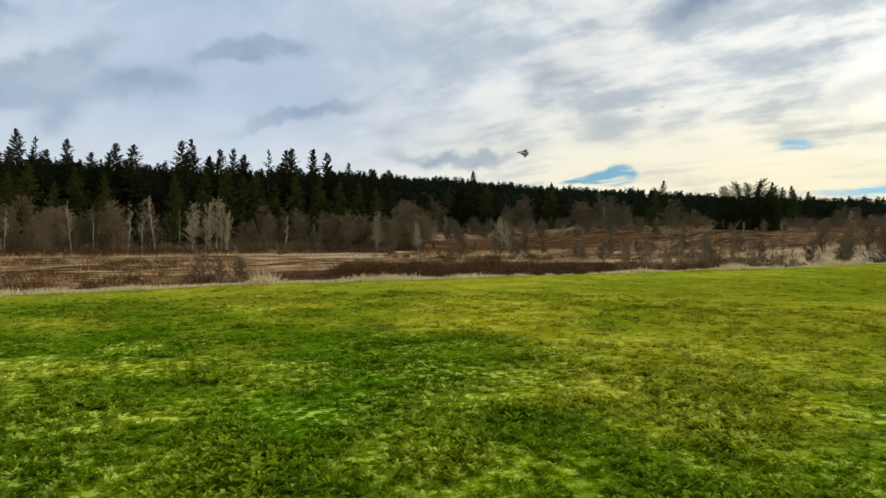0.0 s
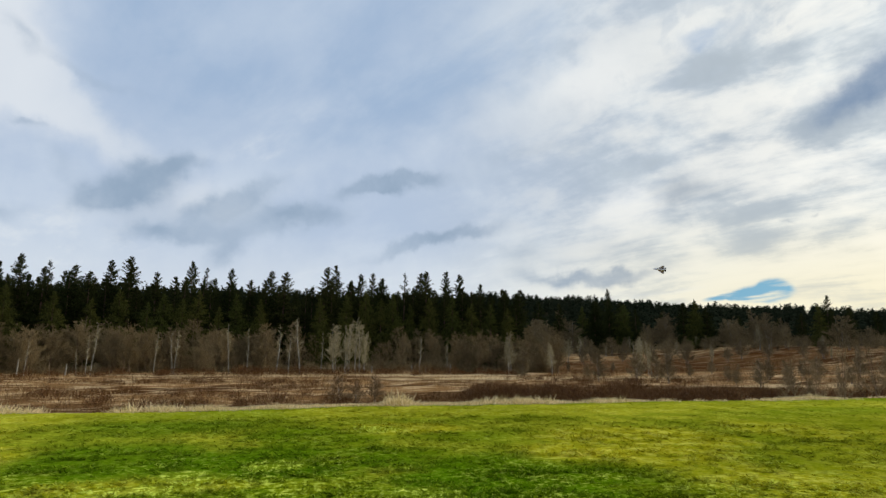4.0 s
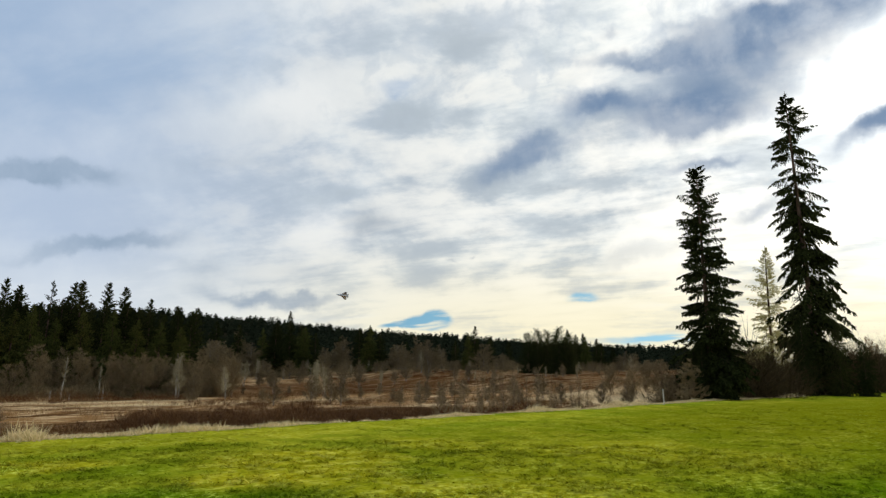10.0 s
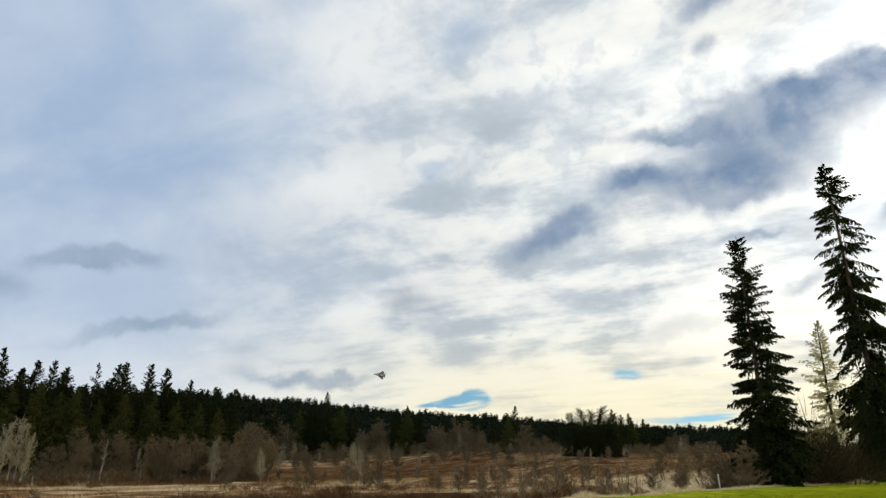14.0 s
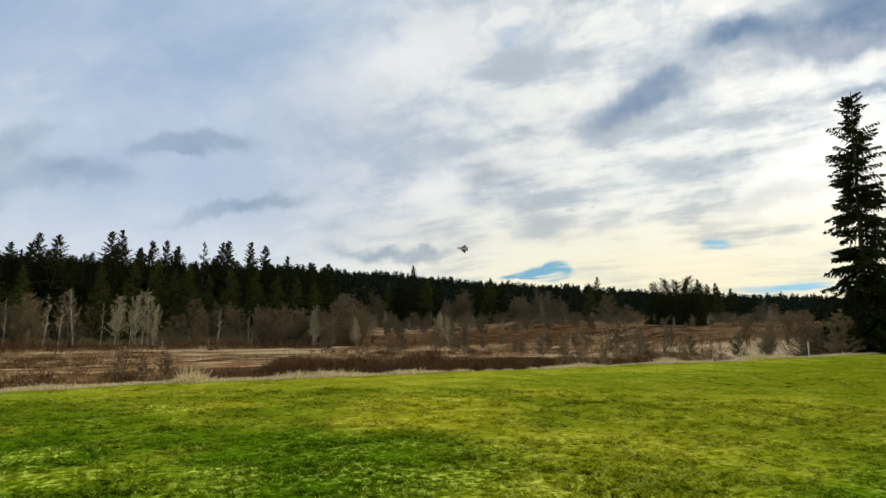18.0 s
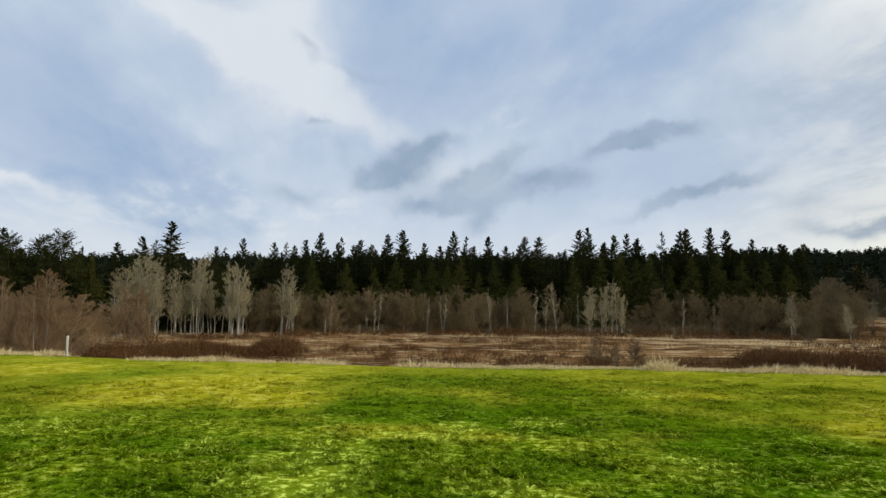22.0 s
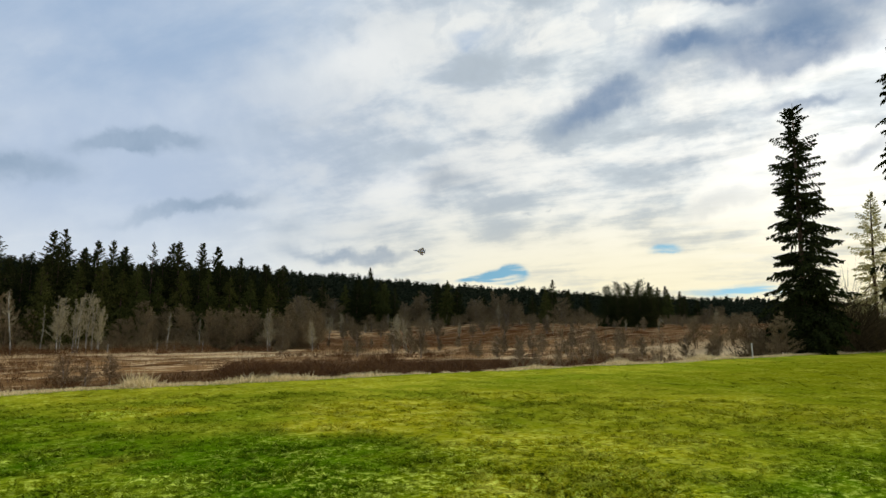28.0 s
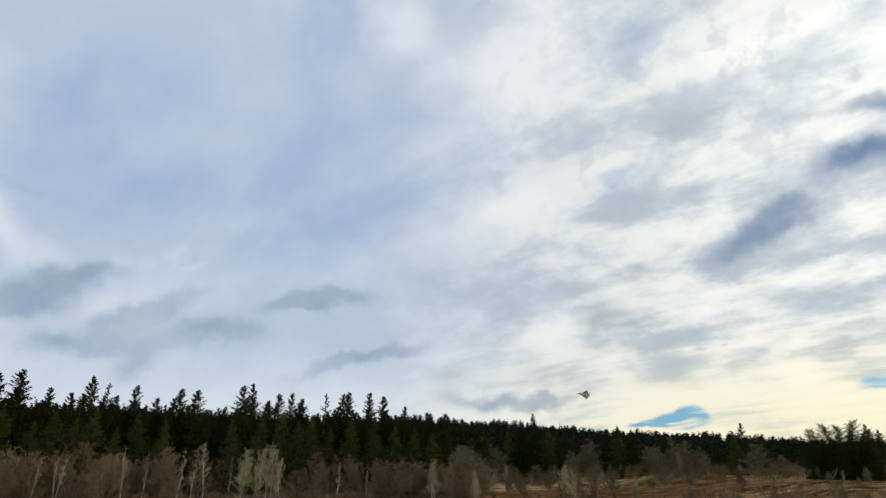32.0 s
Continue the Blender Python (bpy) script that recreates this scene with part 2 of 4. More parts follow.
wisps = W.math("MULTIPLY", W.span(fine, 0.5, 0.68), W.span(broad, 0.45, 0.62, 0.0, 0.4))
veil = W.mix(wisps, veil, (0.82, 0.85, 0.88))
mottle = W.math("MULTIPLY", warm_side, W.span(billow, 0.51, 0.37, 0.0, 0.9))
veil = W.mix(mottle, veil, (0.43, 0.49, 0.555))
dapple = W.math("MULTIPLY", W.math("MULTIPLY", warm_side, W.span(rz, 0.25, 0.5)), W.span(W.noise(ray, 20.0, 5.0, 0.55, 0.3), 0.50, 0.36, 0.0, 0.55))
veil = W.mix(dapple, veil, (0.50, 0.57, 0.66))
veil = W.mix(W.math("MULTIPLY", grey, W.span(puff, 0.35, 0.65, 1.0, 0.6)), veil, W.mix(warm_side, (0.30, 0.395, 0.53), (0.365, 0.41, 0.465)))
lit = W.vec("ADD", veil, W.vec("SCALE", W.xyz(1.0, 0.96, 0.88), W.math("ADD", W.math("MULTIPLY", glow, W.span(shred, 0.3, 0.62, 0.05, 0.5)), W.math("MULTIPLY", core, 1.8))))
lit = W.mix(W.math("MULTIPLY", slate, W.span(puff, 0.35, 0.65, 0.95, 0.7)), lit, (0.14, 0.23, 0.39))
haze = W.math("MULTIPLY", W.math("POWER", W.span(rz, 0.22, 0.02), 1.5), W.span(W.vec("DOT_PRODUCT", ray, tuple(heading(-75, 4))), 0.6, 1.0))
lit = W.mix(W.math("MULTIPLY", haze, 0.8), lit, (0.97, 0.88, 0.62))
lit = W.mix(W.math("MULTIPLY", holes, W.span(shred, 0.62, 0.42, 0.2, 1.0)), lit, clear)
full = W.mix(W.span(rz, -0.06, 0.0), (0.25, 0.27, 0.22), lit)
back = W.add("ShaderNodeBackground")
W.put(back.inputs["Color"], W.vec("MULTIPLY", full, (0.99, 1.0, 0.985)))
back.inputs["Strength"].default_value = 1.0
W.tree.links.new(back.outputs[0], W.add("ShaderNodeOutputWorld").inputs["Surface"])


# ---- materials ----
def surface(name, colour, rough=0.8, bump=None, leaf=0.0, metal=0.0):
    """A material; colour and bump are functions of its nodes that give a socket."""
    m = bpy.data.materials.new(name)
    m.use_nodes = True
    n = Nodes(m.node_tree)
    p = n.add("ShaderNodeBsdfPrincipled")
    c = colour(n)
    n.put(p.inputs["Base Color"], c if isinstance(c, bpy.types.NodeSocket) else (*c, 1.0))
    p.inputs["Roughness"].default_value, p.inputs["Metallic"].default_value = rough, metal
    p.inputs["Specular IOR Level"].default_value = 0.25 if rough < 0.9 else 0.0
    if bump:
        b = n.add("ShaderNodeBump")
        b.inputs["Strength"].default_value, b.inputs["Distance"].default_value = bump[0], bump[1]
        n.put(b.inputs["Height"], bump[2](n))
        n.put(p.inputs["Normal"], b.outputs[0])
    shader = p.outputs[0]
    if leaf:
        t, x = n.add("ShaderNodeBsdfTranslucent"), n.add("ShaderNodeMixShader")
        n.put(t.inputs["Color"], c if isinstance(c, bpy.types.NodeSocket) else (*c, 1.0))
        x.inputs[0].default_value = leaf
        n.tree.links.new(shader, x.inputs[1])
        n.tree.links.new(t.outputs[0], x.inputs[2])
        shader = x.outputs[0]
    n.tree.links.new(shader, n.add("ShaderNodeOutputMaterial").inputs["Surface"])
    return m


def place(n):
    return n.add("ShaderNodeNewGeometry").outputs["Position"]


def island(n):
    return n.add("ShaderNodeNewGeometry").outputs["Random Per Island"]


def thing_random(n):
    return n.add("ShaderNodeObjectInfo").outputs["Random"]


def own(n):
    return n.add("ShaderNodeTexCoord").outputs["Object"]


def patch(n, where, x, y, wide, deep, strength=1.0):
    """A patch of ground with a ragged outline."""
    px, py, _ = n.split(where)
    u, v = n.math("DIVIDE", n.math("SUBTRACT", px, x), wide), n.math("DIVIDE", n.math("SUBTRACT", py, y), deep)
    r2 = n.math("ADD", n.math("MULTIPLY", u, u), n.math("MULTIPLY", v, v))
    ragged = n.math("ADD", r2, n.math("MULTIPLY", n.math("SUBTRACT", n.noise(where, 1.3, 6, 0.68), 0.5), 1.7))
    return n.span(ragged, 1.45, 0.3, 0.0, strength)


def lawn_colour(n):
    w = n.vec("MULTIPLY", place(n), (1.0, 1.0, 0.0))
    big, mid = n.noise(w, 0.16, 3), n.noise(w, 0.8, 4)
    rough = patch(n, w, -3.0, 4.2, 12.0, 5.0)
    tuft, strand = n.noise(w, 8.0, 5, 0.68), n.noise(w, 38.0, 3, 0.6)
    c = n.mix(n.span(big, 0.35, 0.62), (0.285, 0.330, 0.014), (0.415, 0.405, 0.022))
    c = n.mix(n.math("MULTIPLY", rough, 0.8), c, n.mix(n.span(mid, 0.40, 0.60), (0.088, 0.195, 0.001), (0.200, 0.285, 0.002)))
    lush = n.span(mid, 0.56, 0.40, 0.0, 0.35)
    for x, y, a, b, s in LUSH:
        lush = n.math("MAXIMUM", lush, patch(n, w, x, y, a, b, s))
    c = n.mix(lush, c, (0.078, 0.178, 0.001))
    straw = n.span(n.math("ADD", big, n.math("MULTIPLY", mid, 0.7)), 0.90, 1.06, 0.0, 0.4)
    for x, y, a, b, s in YELLOW:
        straw = n.math("MAXIMUM", straw, patch(n, w, x, y, a, b, s))
    straw = n.math("MULTIPLY", straw, n.math("MULTIPLY_ADD", lush, -0.75, 1.0))
    fleck = n.noise(w, 2.2, 5, 0.7)
    c = n.mix(n.math("MULTIPLY", straw, n.span(fleck, 0.34, 0.54, 0.65, 1.0)), c, n.mix(n.span(fleck, 0.45, 0.66), (0.56, 0.47, 0.012), (0.88, 0.79, 0.11)))
    # olive grass; the broad +x patches also put the backlit lawn's dimness into colour
    for x, y, a, b, s in OLIVE:
        c = n.mix(patch(n, w, x, y, a, b, s), c, (0.200, 0.205, 0.003))
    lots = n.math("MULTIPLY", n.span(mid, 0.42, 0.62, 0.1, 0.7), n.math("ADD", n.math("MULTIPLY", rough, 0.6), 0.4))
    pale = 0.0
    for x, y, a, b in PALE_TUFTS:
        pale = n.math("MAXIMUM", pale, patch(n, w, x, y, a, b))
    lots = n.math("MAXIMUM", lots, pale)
    # noise puts the shade of gaps between tufts into the grass colour
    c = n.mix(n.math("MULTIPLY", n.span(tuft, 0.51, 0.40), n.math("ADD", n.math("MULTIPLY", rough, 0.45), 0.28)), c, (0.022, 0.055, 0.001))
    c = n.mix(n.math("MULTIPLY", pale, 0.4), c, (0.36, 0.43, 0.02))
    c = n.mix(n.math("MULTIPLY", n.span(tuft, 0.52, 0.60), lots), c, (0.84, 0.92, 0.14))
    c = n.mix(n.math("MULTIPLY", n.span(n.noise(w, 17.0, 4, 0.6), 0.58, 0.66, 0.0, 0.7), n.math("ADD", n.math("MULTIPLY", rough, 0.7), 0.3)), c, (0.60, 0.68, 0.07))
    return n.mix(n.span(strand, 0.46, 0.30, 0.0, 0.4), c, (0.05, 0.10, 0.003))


LUSH = [(3.2, 7.2, 2.2, 2.2, 0.9), (10.0, 1.5, 6.0, 2.6, 0.9), (21.0, 2.5, 8.0, 3.0, 0.75), (34.0, 3.0, 9.0, 4.0, 0.5), (0.2, 12.1, 1.4, 1.7, 0.8), (2.6, 8.3, 1.5, 1.9, 0.9), (-0.1, 9.8, 2.7, 1.4, 0.9), (1.4, 5.5, 1.2, 0.9, 0.9), (-1.1, 4.8, 0.9, 0.4, 0.8), (-3.9, 6.8, 1.3, 0.6, 0.6), (3.1, 11.9, 1.0, 0.8, 0.5), (-7.8, 4.1, 3.0, 2.0, 0.6),
        (-2.8, 10.2, 1.6, 1.7, 0.8), (-3.9, 4.7, 0.8, 0.8, 0.7), (-12.8, 9.9, 2.1, 2.0, 0.5), (11.8, 1.5, 1.7, 1.4, 0.75), (2.9, 7.6, 0.7, 1.4, 0.9), (6.4, 1.6, 1.0, 0.9, 0.7), (7.3, 8.0, 0.7, 0.8, 0.6), (18.4, 1.3, 1.9, 1.4, 0.6),
        (-2.4, 15.6, 2.9, 3.0, 0.6)]
OLIVE = [(-26.0, 10.0, 15.0, 6.0, 0.55), (5.0, 4.5, 1.0, 1.0, 0.3), (4.6, 6.2, 1.0, 1.1, 0.2), (8.2, 2.0, 1.0, 1.1, 0.5), (34.7, 5.6, 5.6, 3.7, 0.5), (46.0, 2.0, 30.0, 14.0, 0.85), (90.0, 0.0, 30.0, 20.0, 0.85), (16.0, 8.5, 12.0, 6.0, 0.5), (32.0, 11.0, 14.0, 6.0, 0.6), (3.0, 14.0, 4.0, 4.5, 0.3), (10.0, 16.0, 5.0, 5.0, 0.12)]
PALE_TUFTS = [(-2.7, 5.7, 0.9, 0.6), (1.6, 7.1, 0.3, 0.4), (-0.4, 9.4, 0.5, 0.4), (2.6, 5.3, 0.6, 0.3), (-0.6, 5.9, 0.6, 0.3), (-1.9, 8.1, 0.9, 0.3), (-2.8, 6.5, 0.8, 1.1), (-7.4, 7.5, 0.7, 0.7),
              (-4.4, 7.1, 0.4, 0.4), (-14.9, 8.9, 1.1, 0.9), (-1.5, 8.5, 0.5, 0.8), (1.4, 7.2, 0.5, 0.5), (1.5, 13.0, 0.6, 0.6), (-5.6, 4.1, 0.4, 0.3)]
YELLOW = [(6.8, 6.2, 3.0, 2.4, 0.65), (11.0, 7.6, 4.0, 2.4, 0.35), (6.4, 11.0, 2.1, 2.0, 0.98), (6.5, 6.8, 2.2, 1.9, 0.8), (12.8, 8.1, 2.6, 1.6, 0.69), (-6.4, 11.1, 2.1, 1.1, 1), (2.0, 13.1, 1.5, 0.9, 0.92), (5.4, 9.7, 2.0, 1.6, 0.98), (4.3, 5.4, 1.4, 1.2, 0.75), (-2.0, 8.3, 1.4, 0.5, 0.69),
          (-7.9, 12.2, 2.6, 3.1, 1), (-14.6, 14.3, 2.4, 2.2, 0.92), (-5.2, 10.5, 1.1, 1.1, 0.8), (-17.3, 5.3, 1.6, 0.9, 0.69), (-20.5, 10.2, 2.8, 2.2, 0.57), (5.2, 9.6, 1.1, 1.8, 0.92), (4.9, 4.3, 1.4, 1.4, 0.63), (10.2, 11.7, 1.2, 1.6, 0.69),
          (13.0, 6.3, 2.2, 2.2, 0.57), (1.5, 13.0, 0.9, 0.9, 0.69), (0.0, 16.5, 27.5, 1.5, 0.4)]

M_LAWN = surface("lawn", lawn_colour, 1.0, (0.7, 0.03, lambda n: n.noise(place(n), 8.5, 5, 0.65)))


def blade_colour(n):
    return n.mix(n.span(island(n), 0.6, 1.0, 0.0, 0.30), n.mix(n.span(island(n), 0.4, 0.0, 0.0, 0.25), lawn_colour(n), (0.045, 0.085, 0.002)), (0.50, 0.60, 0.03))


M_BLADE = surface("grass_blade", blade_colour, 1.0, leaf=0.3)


def marsh_colour(n):
    w = place(n)
    stretch = n.vec("MULTIPLY", w, (0.35, 1.0, 0.0))
    a, b, s = n.noise(stretch, 0.12, 4), n.noise(stretch, 0.55, 5, 0.6), n.noise(w, 4.0, 4)
    c = n.mix(n.span(a, 0.42, 0.57), (0.095, 0.040, 0.013), (0.32, 0.175, 0.068))
    c = n.mix(n.span(b, 0.49, 0.60, 0.0, 0.9), c, (0.72, 0.51, 0.27))
    for x, y, wide, deep, strength in SAND:
        c = n.mix(patch(n, w, x, y, wide, deep, strength), c, (0.70, 0.52, 0.28))
    for x, y, wide, deep, strength in PEAT:
        c = n.mix(patch(n, w, x, y, wide, deep, strength), c, (0.075, 0.030, 0.010))
    return n.mix(n.span(s, 0.5, 0.35, 0.0, 0.6), c, (0.06, 0.026, 0.010))


SAND = [(24, 100, 16, 3, 0.9), (-6, 100, 14, 3, 0.8), (112, 62, 26, 12, 0.7), (38, 88, 26, 4, 1.0), (97, 72, 14, 5, 0.8), (4, 105, 18, 3, 0.8), (-70, 88, 10, 4, 0.9), (88, 55, 20, 7, 0.9), (-22, 104, 12, 3, 0.7), (60, 66, 20, 3, 0.6)]
PEAT = [(12, 48, 16, 8, 0.75), (-2, 42, 12, 6, 0.6), (-16, 46, 12, 6, 0.5), (30, 44, 14, 6, 0.6), (80, 130, 60, 24, 0.75), (140, 90, 40, 30, 0.6), (-34, 58, 9, 5, 0.9), (24, 58, 16, 5, 0.9), (46, 60, 14, 5, 0.9), (-8, 72, 8, 3, 0.6), (-50, 84, 10, 3, 0.8), (6, 84, 9, 3, 0.5), (58, 114, 28, 8, 0.7), (70, 84, 22, 6, 0.5)]

M_MARSH = surface("marsh", marsh_colour, 0.95, (1.0, 0.2, lambda n: n.noise(place(n), 3.0, 5, 0.65)))
M_SEDGE = surface("dry_sedge", lambda n: n.mix(n.math("MULTIPLY", island(n), 0.45), marsh_colour(n), (0.48, 0.31, 0.135)), 0.95, leaf=0.25)
M_STRAW = surface("straw_tuft", lambda n: n.mix(island(n), (0.62, 0.48, 0.22), (0.95, 0.78, 0.46)), 0.8, leaf=0.35)
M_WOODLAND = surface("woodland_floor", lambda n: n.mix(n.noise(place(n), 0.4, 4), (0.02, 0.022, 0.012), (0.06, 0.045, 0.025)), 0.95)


def twig(name, a, b):
    return surface(name, lambda n: n.mix(thing_random(n), n.mix(island(n), tuple(1.1 * v for v in a), tuple(1.15 * v for v in b)), n.mix(island(n), tuple(0.7 * v for v in a), tuple(0.75 * v for v in b))), 0.85)


M_TWIG = {
    "brown": twig("brown_twigs", (0.116, 0.079, 0.037), (0.43, 0.318, 0.155)),
    "rust": twig("rust_twigs", (0.155, 0.094, 0.042), (0.50, 0.335, 0.165)),
    "mauve": twig("hazy_twigs", (0.112, 0.079, 0.037), (0.32, 0.240, 0.120)),
    "grey": twig("grey_twigs", (0.23, 0.19, 0.093), (0.62, 0.53, 0.31)),
}
M_RED = surface("red_brown_shrub", lambda n: n.mix(island(n), (0.046, 0.018, 0.004), (0.19, 0.086, 0.022)), 0.85)


def bark(name, a, b, scale):
    return surface(name, lambda n: n.mix(n.span(n.noise(n.vec("MULTIPLY", own(n), (1, 1, 0.25)), scale, 5, 0.6), 0.4, 0.62), a, b), 0.9,
                   (0.6, 0.04, lambda n: n.noise(n.vec("MULTIPLY", own(n), (1, 1, 0.2)), scale * 2, 4)))


M_BARK = {"mauve": bark("hazy_bark", (0.14, 0.115, 0.09), (0.34, 0.29, 0.24), 2.5),
          "grey": bark("pale_bark", (0.17, 0.152, 0.115), (0.50, 0.455, 0.37), 2.0),
          "brown": bark("brown_bark", (0.11, 0.07, 0.04), (0.28, 0.20, 0.13), 2.5),
          "rust": bark("alder_bark", (0.20, 0.16, 0.115), (0.60, 0.51, 0.39), 2.5)}
M_FIR_BARK = bark("fir_bark", (0.05, 0.035, 0.025), (0.16, 0.10, 0.07), 2.5)


def needle(name, a, b, c, leaf=0.35):
    return surface(name, lambda n: n.mix(n.math("MULTIPLY", thing_random(n), 0.6), n.mix(island(n), a, b), n.mix(island(n), a, c)), 0.9, leaf=leaf)


M_NEEDLE = needle("fir_needles", (0.007, 0.010, 0.004), (0.046, 0.058, 0.017), (0.105, 0.104, 0.030), 0.2)
M_CEDAR = needle("cedar_needles", (0.020, 0.026, 0.007), (0.125, 0.138, 0.034), (0.19, 0.172, 0.042))
# bright yellow base colour stands in for sunlight coming through the needles
M_NEEDLE_BACKLIT = needle("pale_needles", (0.28, 0.26, 0.10), (0.74, 0.66, 0.30), (0.78, 0.66, 0.30), 0.6)
M_FAR = surface("far_forest", lambda n: n.mix(n.noise(place(n), 0.02, 3), n.mix(island(n), (0.012, 0.019, 0.012), (0.032, 0.042, 0.025)), n.mix(island(n), (0.015, 0.021, 0.011), (0.044, 0.048, 0.024))), 0.9)


# ---- mesh helpers ----
rng = np.random.default_rng(7)


def mesh_of(name, verts, tris, material):
    verts, tris = np.asarray(verts, np.float32).reshape(-1, 3), np.asarray(tris, np.int32).reshape(-1, 3)
    me = bpy.data.meshes.new(name)
    me.vertices.add(len(verts))
    me.vertices.foreach_set("co", verts.ravel())
    me.loops.add(tris.size)
    me.loops.foreach_set("vertex_index", tris.ravel())
    me.polygons.add(len(tris))
    me.polygons.foreach_set("loop_start", np.arange(0, tris.size, 3, dtype=np.int32))
    me.update(calc_edges=True)
    me.materials.append(material)
    return me


def part_of(name, me, parent=None, label=""):
    ob = new(name, me)
    if parent:
        ob.parent = parent
    return tagged(ob, label) if label else ob


def part(name, bm, material, parent, label=""):
    me = bpy.data.meshes.new(name)
    bm.to_mesh(me)
    bm.free()
    me.materials.append(material)
    return part_of(name, me, parent, label)


def unit(v):
    return v / (np.linalg.norm(v, axis=-1, keepdims=True) + 1e-9)


def spikes(start, way, length, width, sides=1):
    """Tapered twigs: one triangle each, or a pointed prism of three."""
    start, way = np.atleast_2d(start), unit(np.atleast_2d(way))
    length, width = np.broadcast_to(length, len(start))[:, None], np.broadcast_to(width, len(start))[:, None]
    side = unit(np.cross(way, rng.normal(size=way.shape)))
    tip = start + way * length
    if sides == 1:
        v = np.stack([start - side * width, start + side * width, tip], 1)
        return v.reshape(-1, 3), np.arange(len(start) * 3).reshape(-1, 3)
    other = np.cross(way, side)
    ring = [start + width * (side * math.cos(a) + other * math.sin(a)) for a in (0, 2.094, 4.189)]
    v = np.stack([*ring, tip], 1)
    base = np.arange(len(start))[:, None] * 4
    return v.reshape(-1, 3), np.concatenate([base + [0, 1, 3], base + [1, 2, 3], base + [2, 0, 3]])


def joined(pieces):
    verts, tris, n = [], [], 0
    for v, t in pieces:
        verts.append(v)
        tris.append(t + n)
        n += len(v)
    return np.concatenate(verts), np.concatenate(tris)


def tube(points, radii, sides=7):
    """A tapered tube along points, as triangles."""
    p, r = np.asarray(points, float), np.asarray(radii, float)
    a = np.arange(sides) * 2 * math.pi / sides
    ring = np.stack([np.cos(a), np.sin(a), 0 * a], -1)
    v = (p[:, None] + ring[None] * r[:, None, None]).reshape(-1, 3)
    t = []
    for i in range(len(p) - 1):
        for k in range(sides):
            a0, a1 = i * sides + k, i * sides + (k + 1) % sides
            t += [(a0, a1, a1 + sides), (a0, a1 + sides, a0 + sides)]
    return v, np.array(t)


def lattice(x, y, seed):
    """Smooth value noise between 0 and 1."""
    xi, yi = np.floor(x).astype(np.int64), np.floor(y).astype(np.int64)
    fx, fy = x - xi, y - yi
    fx, fy = fx * fx * (3 - 2 * fx), fy * fy * (3 - 2 * fy)

    def h(i, j):
        k = (i * 374761393 + j * 668265263 + seed * 974634777) & 0xFFFFFFFF
        k = ((k ^ (k >> 13)) * 1274126177) & 0xFFFFFFFF
        return ((k ^ (k >> 16)) & 0xFFFF) / 65535.0

    return (h(xi, yi) * (1 - fx) + h(xi + 1, yi) * fx) * (1 - fy) + (h(xi, yi + 1) * (1 - fx) + h(xi + 1, yi + 1) * fx) * fy


def smooth(a, b, x):
    u = np.clip((x - a) / (b - a), 0, 1)
    return u * u * (3 - 2 * u)


# ---- the lie of the land ----
EYE, DROP = 1.7, 2.8
RIDGE_AZ = np.array([-110, -95, -75, -65, -58, -50, -44, -37, -32, -27, -18, -8, 10, 25, 40, 55, 62, 75, 90, 110.0])
RIDGE_EL = np.array([1.0, 1.2, 1.5, 2.3, 2.5, 3.0, 3.6, 3.8, 4.2, 4.7, 4.9, 5.1, 5.1, 5.0, 4.5, 3.9, 3.6, 2.5, 1.8, 1.0])


def edge_of(x):
    return 18.4 - 0.55 * smooth(-30, -12, x) * smooth(22, 8, x) + 0.3 * np.sin(x * 0.21) + 0.2 * np.sin(x * 0.63 + 1.0) + 0.25 * (lattice(x * 1.3, x * 0 + 3.3, 5) - 0.5)


def land(x, y):
    x, y = np.asarray(x, float), np.asarray(y, float)
    e = edge_of(x)
    down = smooth(e + 0.1, e + 6.0, y)
    drop = DROP - 4.4 * smooth(-72, -150, x) - 2.4 * smooth(85, 130, x)
    z = -drop * down + down * 0.35 * (lattice(x * 0.23, y * 0.3, 2) - 0.5)
    z = z + (1 - down) * 0.05 * (lattice(x * 0.25, y * 0.25, 9) - 0.5)
    d, az = np.hypot(x, y), np.degrees(np.arctan2(-x, y))
    ridge = 320 * np.tan(np.radians(np.interp(az, RIDGE_AZ, RIDGE_EL))) + EYE - 5.0
    back = smooth(8, 40, y)
    foot = np.interp(az, [-21, -15, 60, 75], [214, 165, 165, 185])
    z = z + 3.4 * smooth(138, 208, d) * smooth(-19, -24, az) * (1 - smooth(foot, foot + 140, d)) * down
    return z + smooth(foot, foot + 140, d) * back * (ridge * (foot + 140) / 320 + drop * down)


def spot(az, d):
    a = radians(az)
    return -math.sin(a) * d, math.cos(a) * d


def axis(lo, hi, fine_lo, fine_hi, step, grow=1.16):
    out, s, v = [], step, fine_lo
    left = []
    while v > lo:
        s *= grow
        v -= s
        left.append(max(v, lo))
    mid = list(np.arange(fine_lo, fine_hi, step))
    s, v, right = step, mid[-1], []
    while v < hi:
        s *= grow
        v += s
        right.append(min(v, hi))
    return np.array(left[::-1] + mid + right)


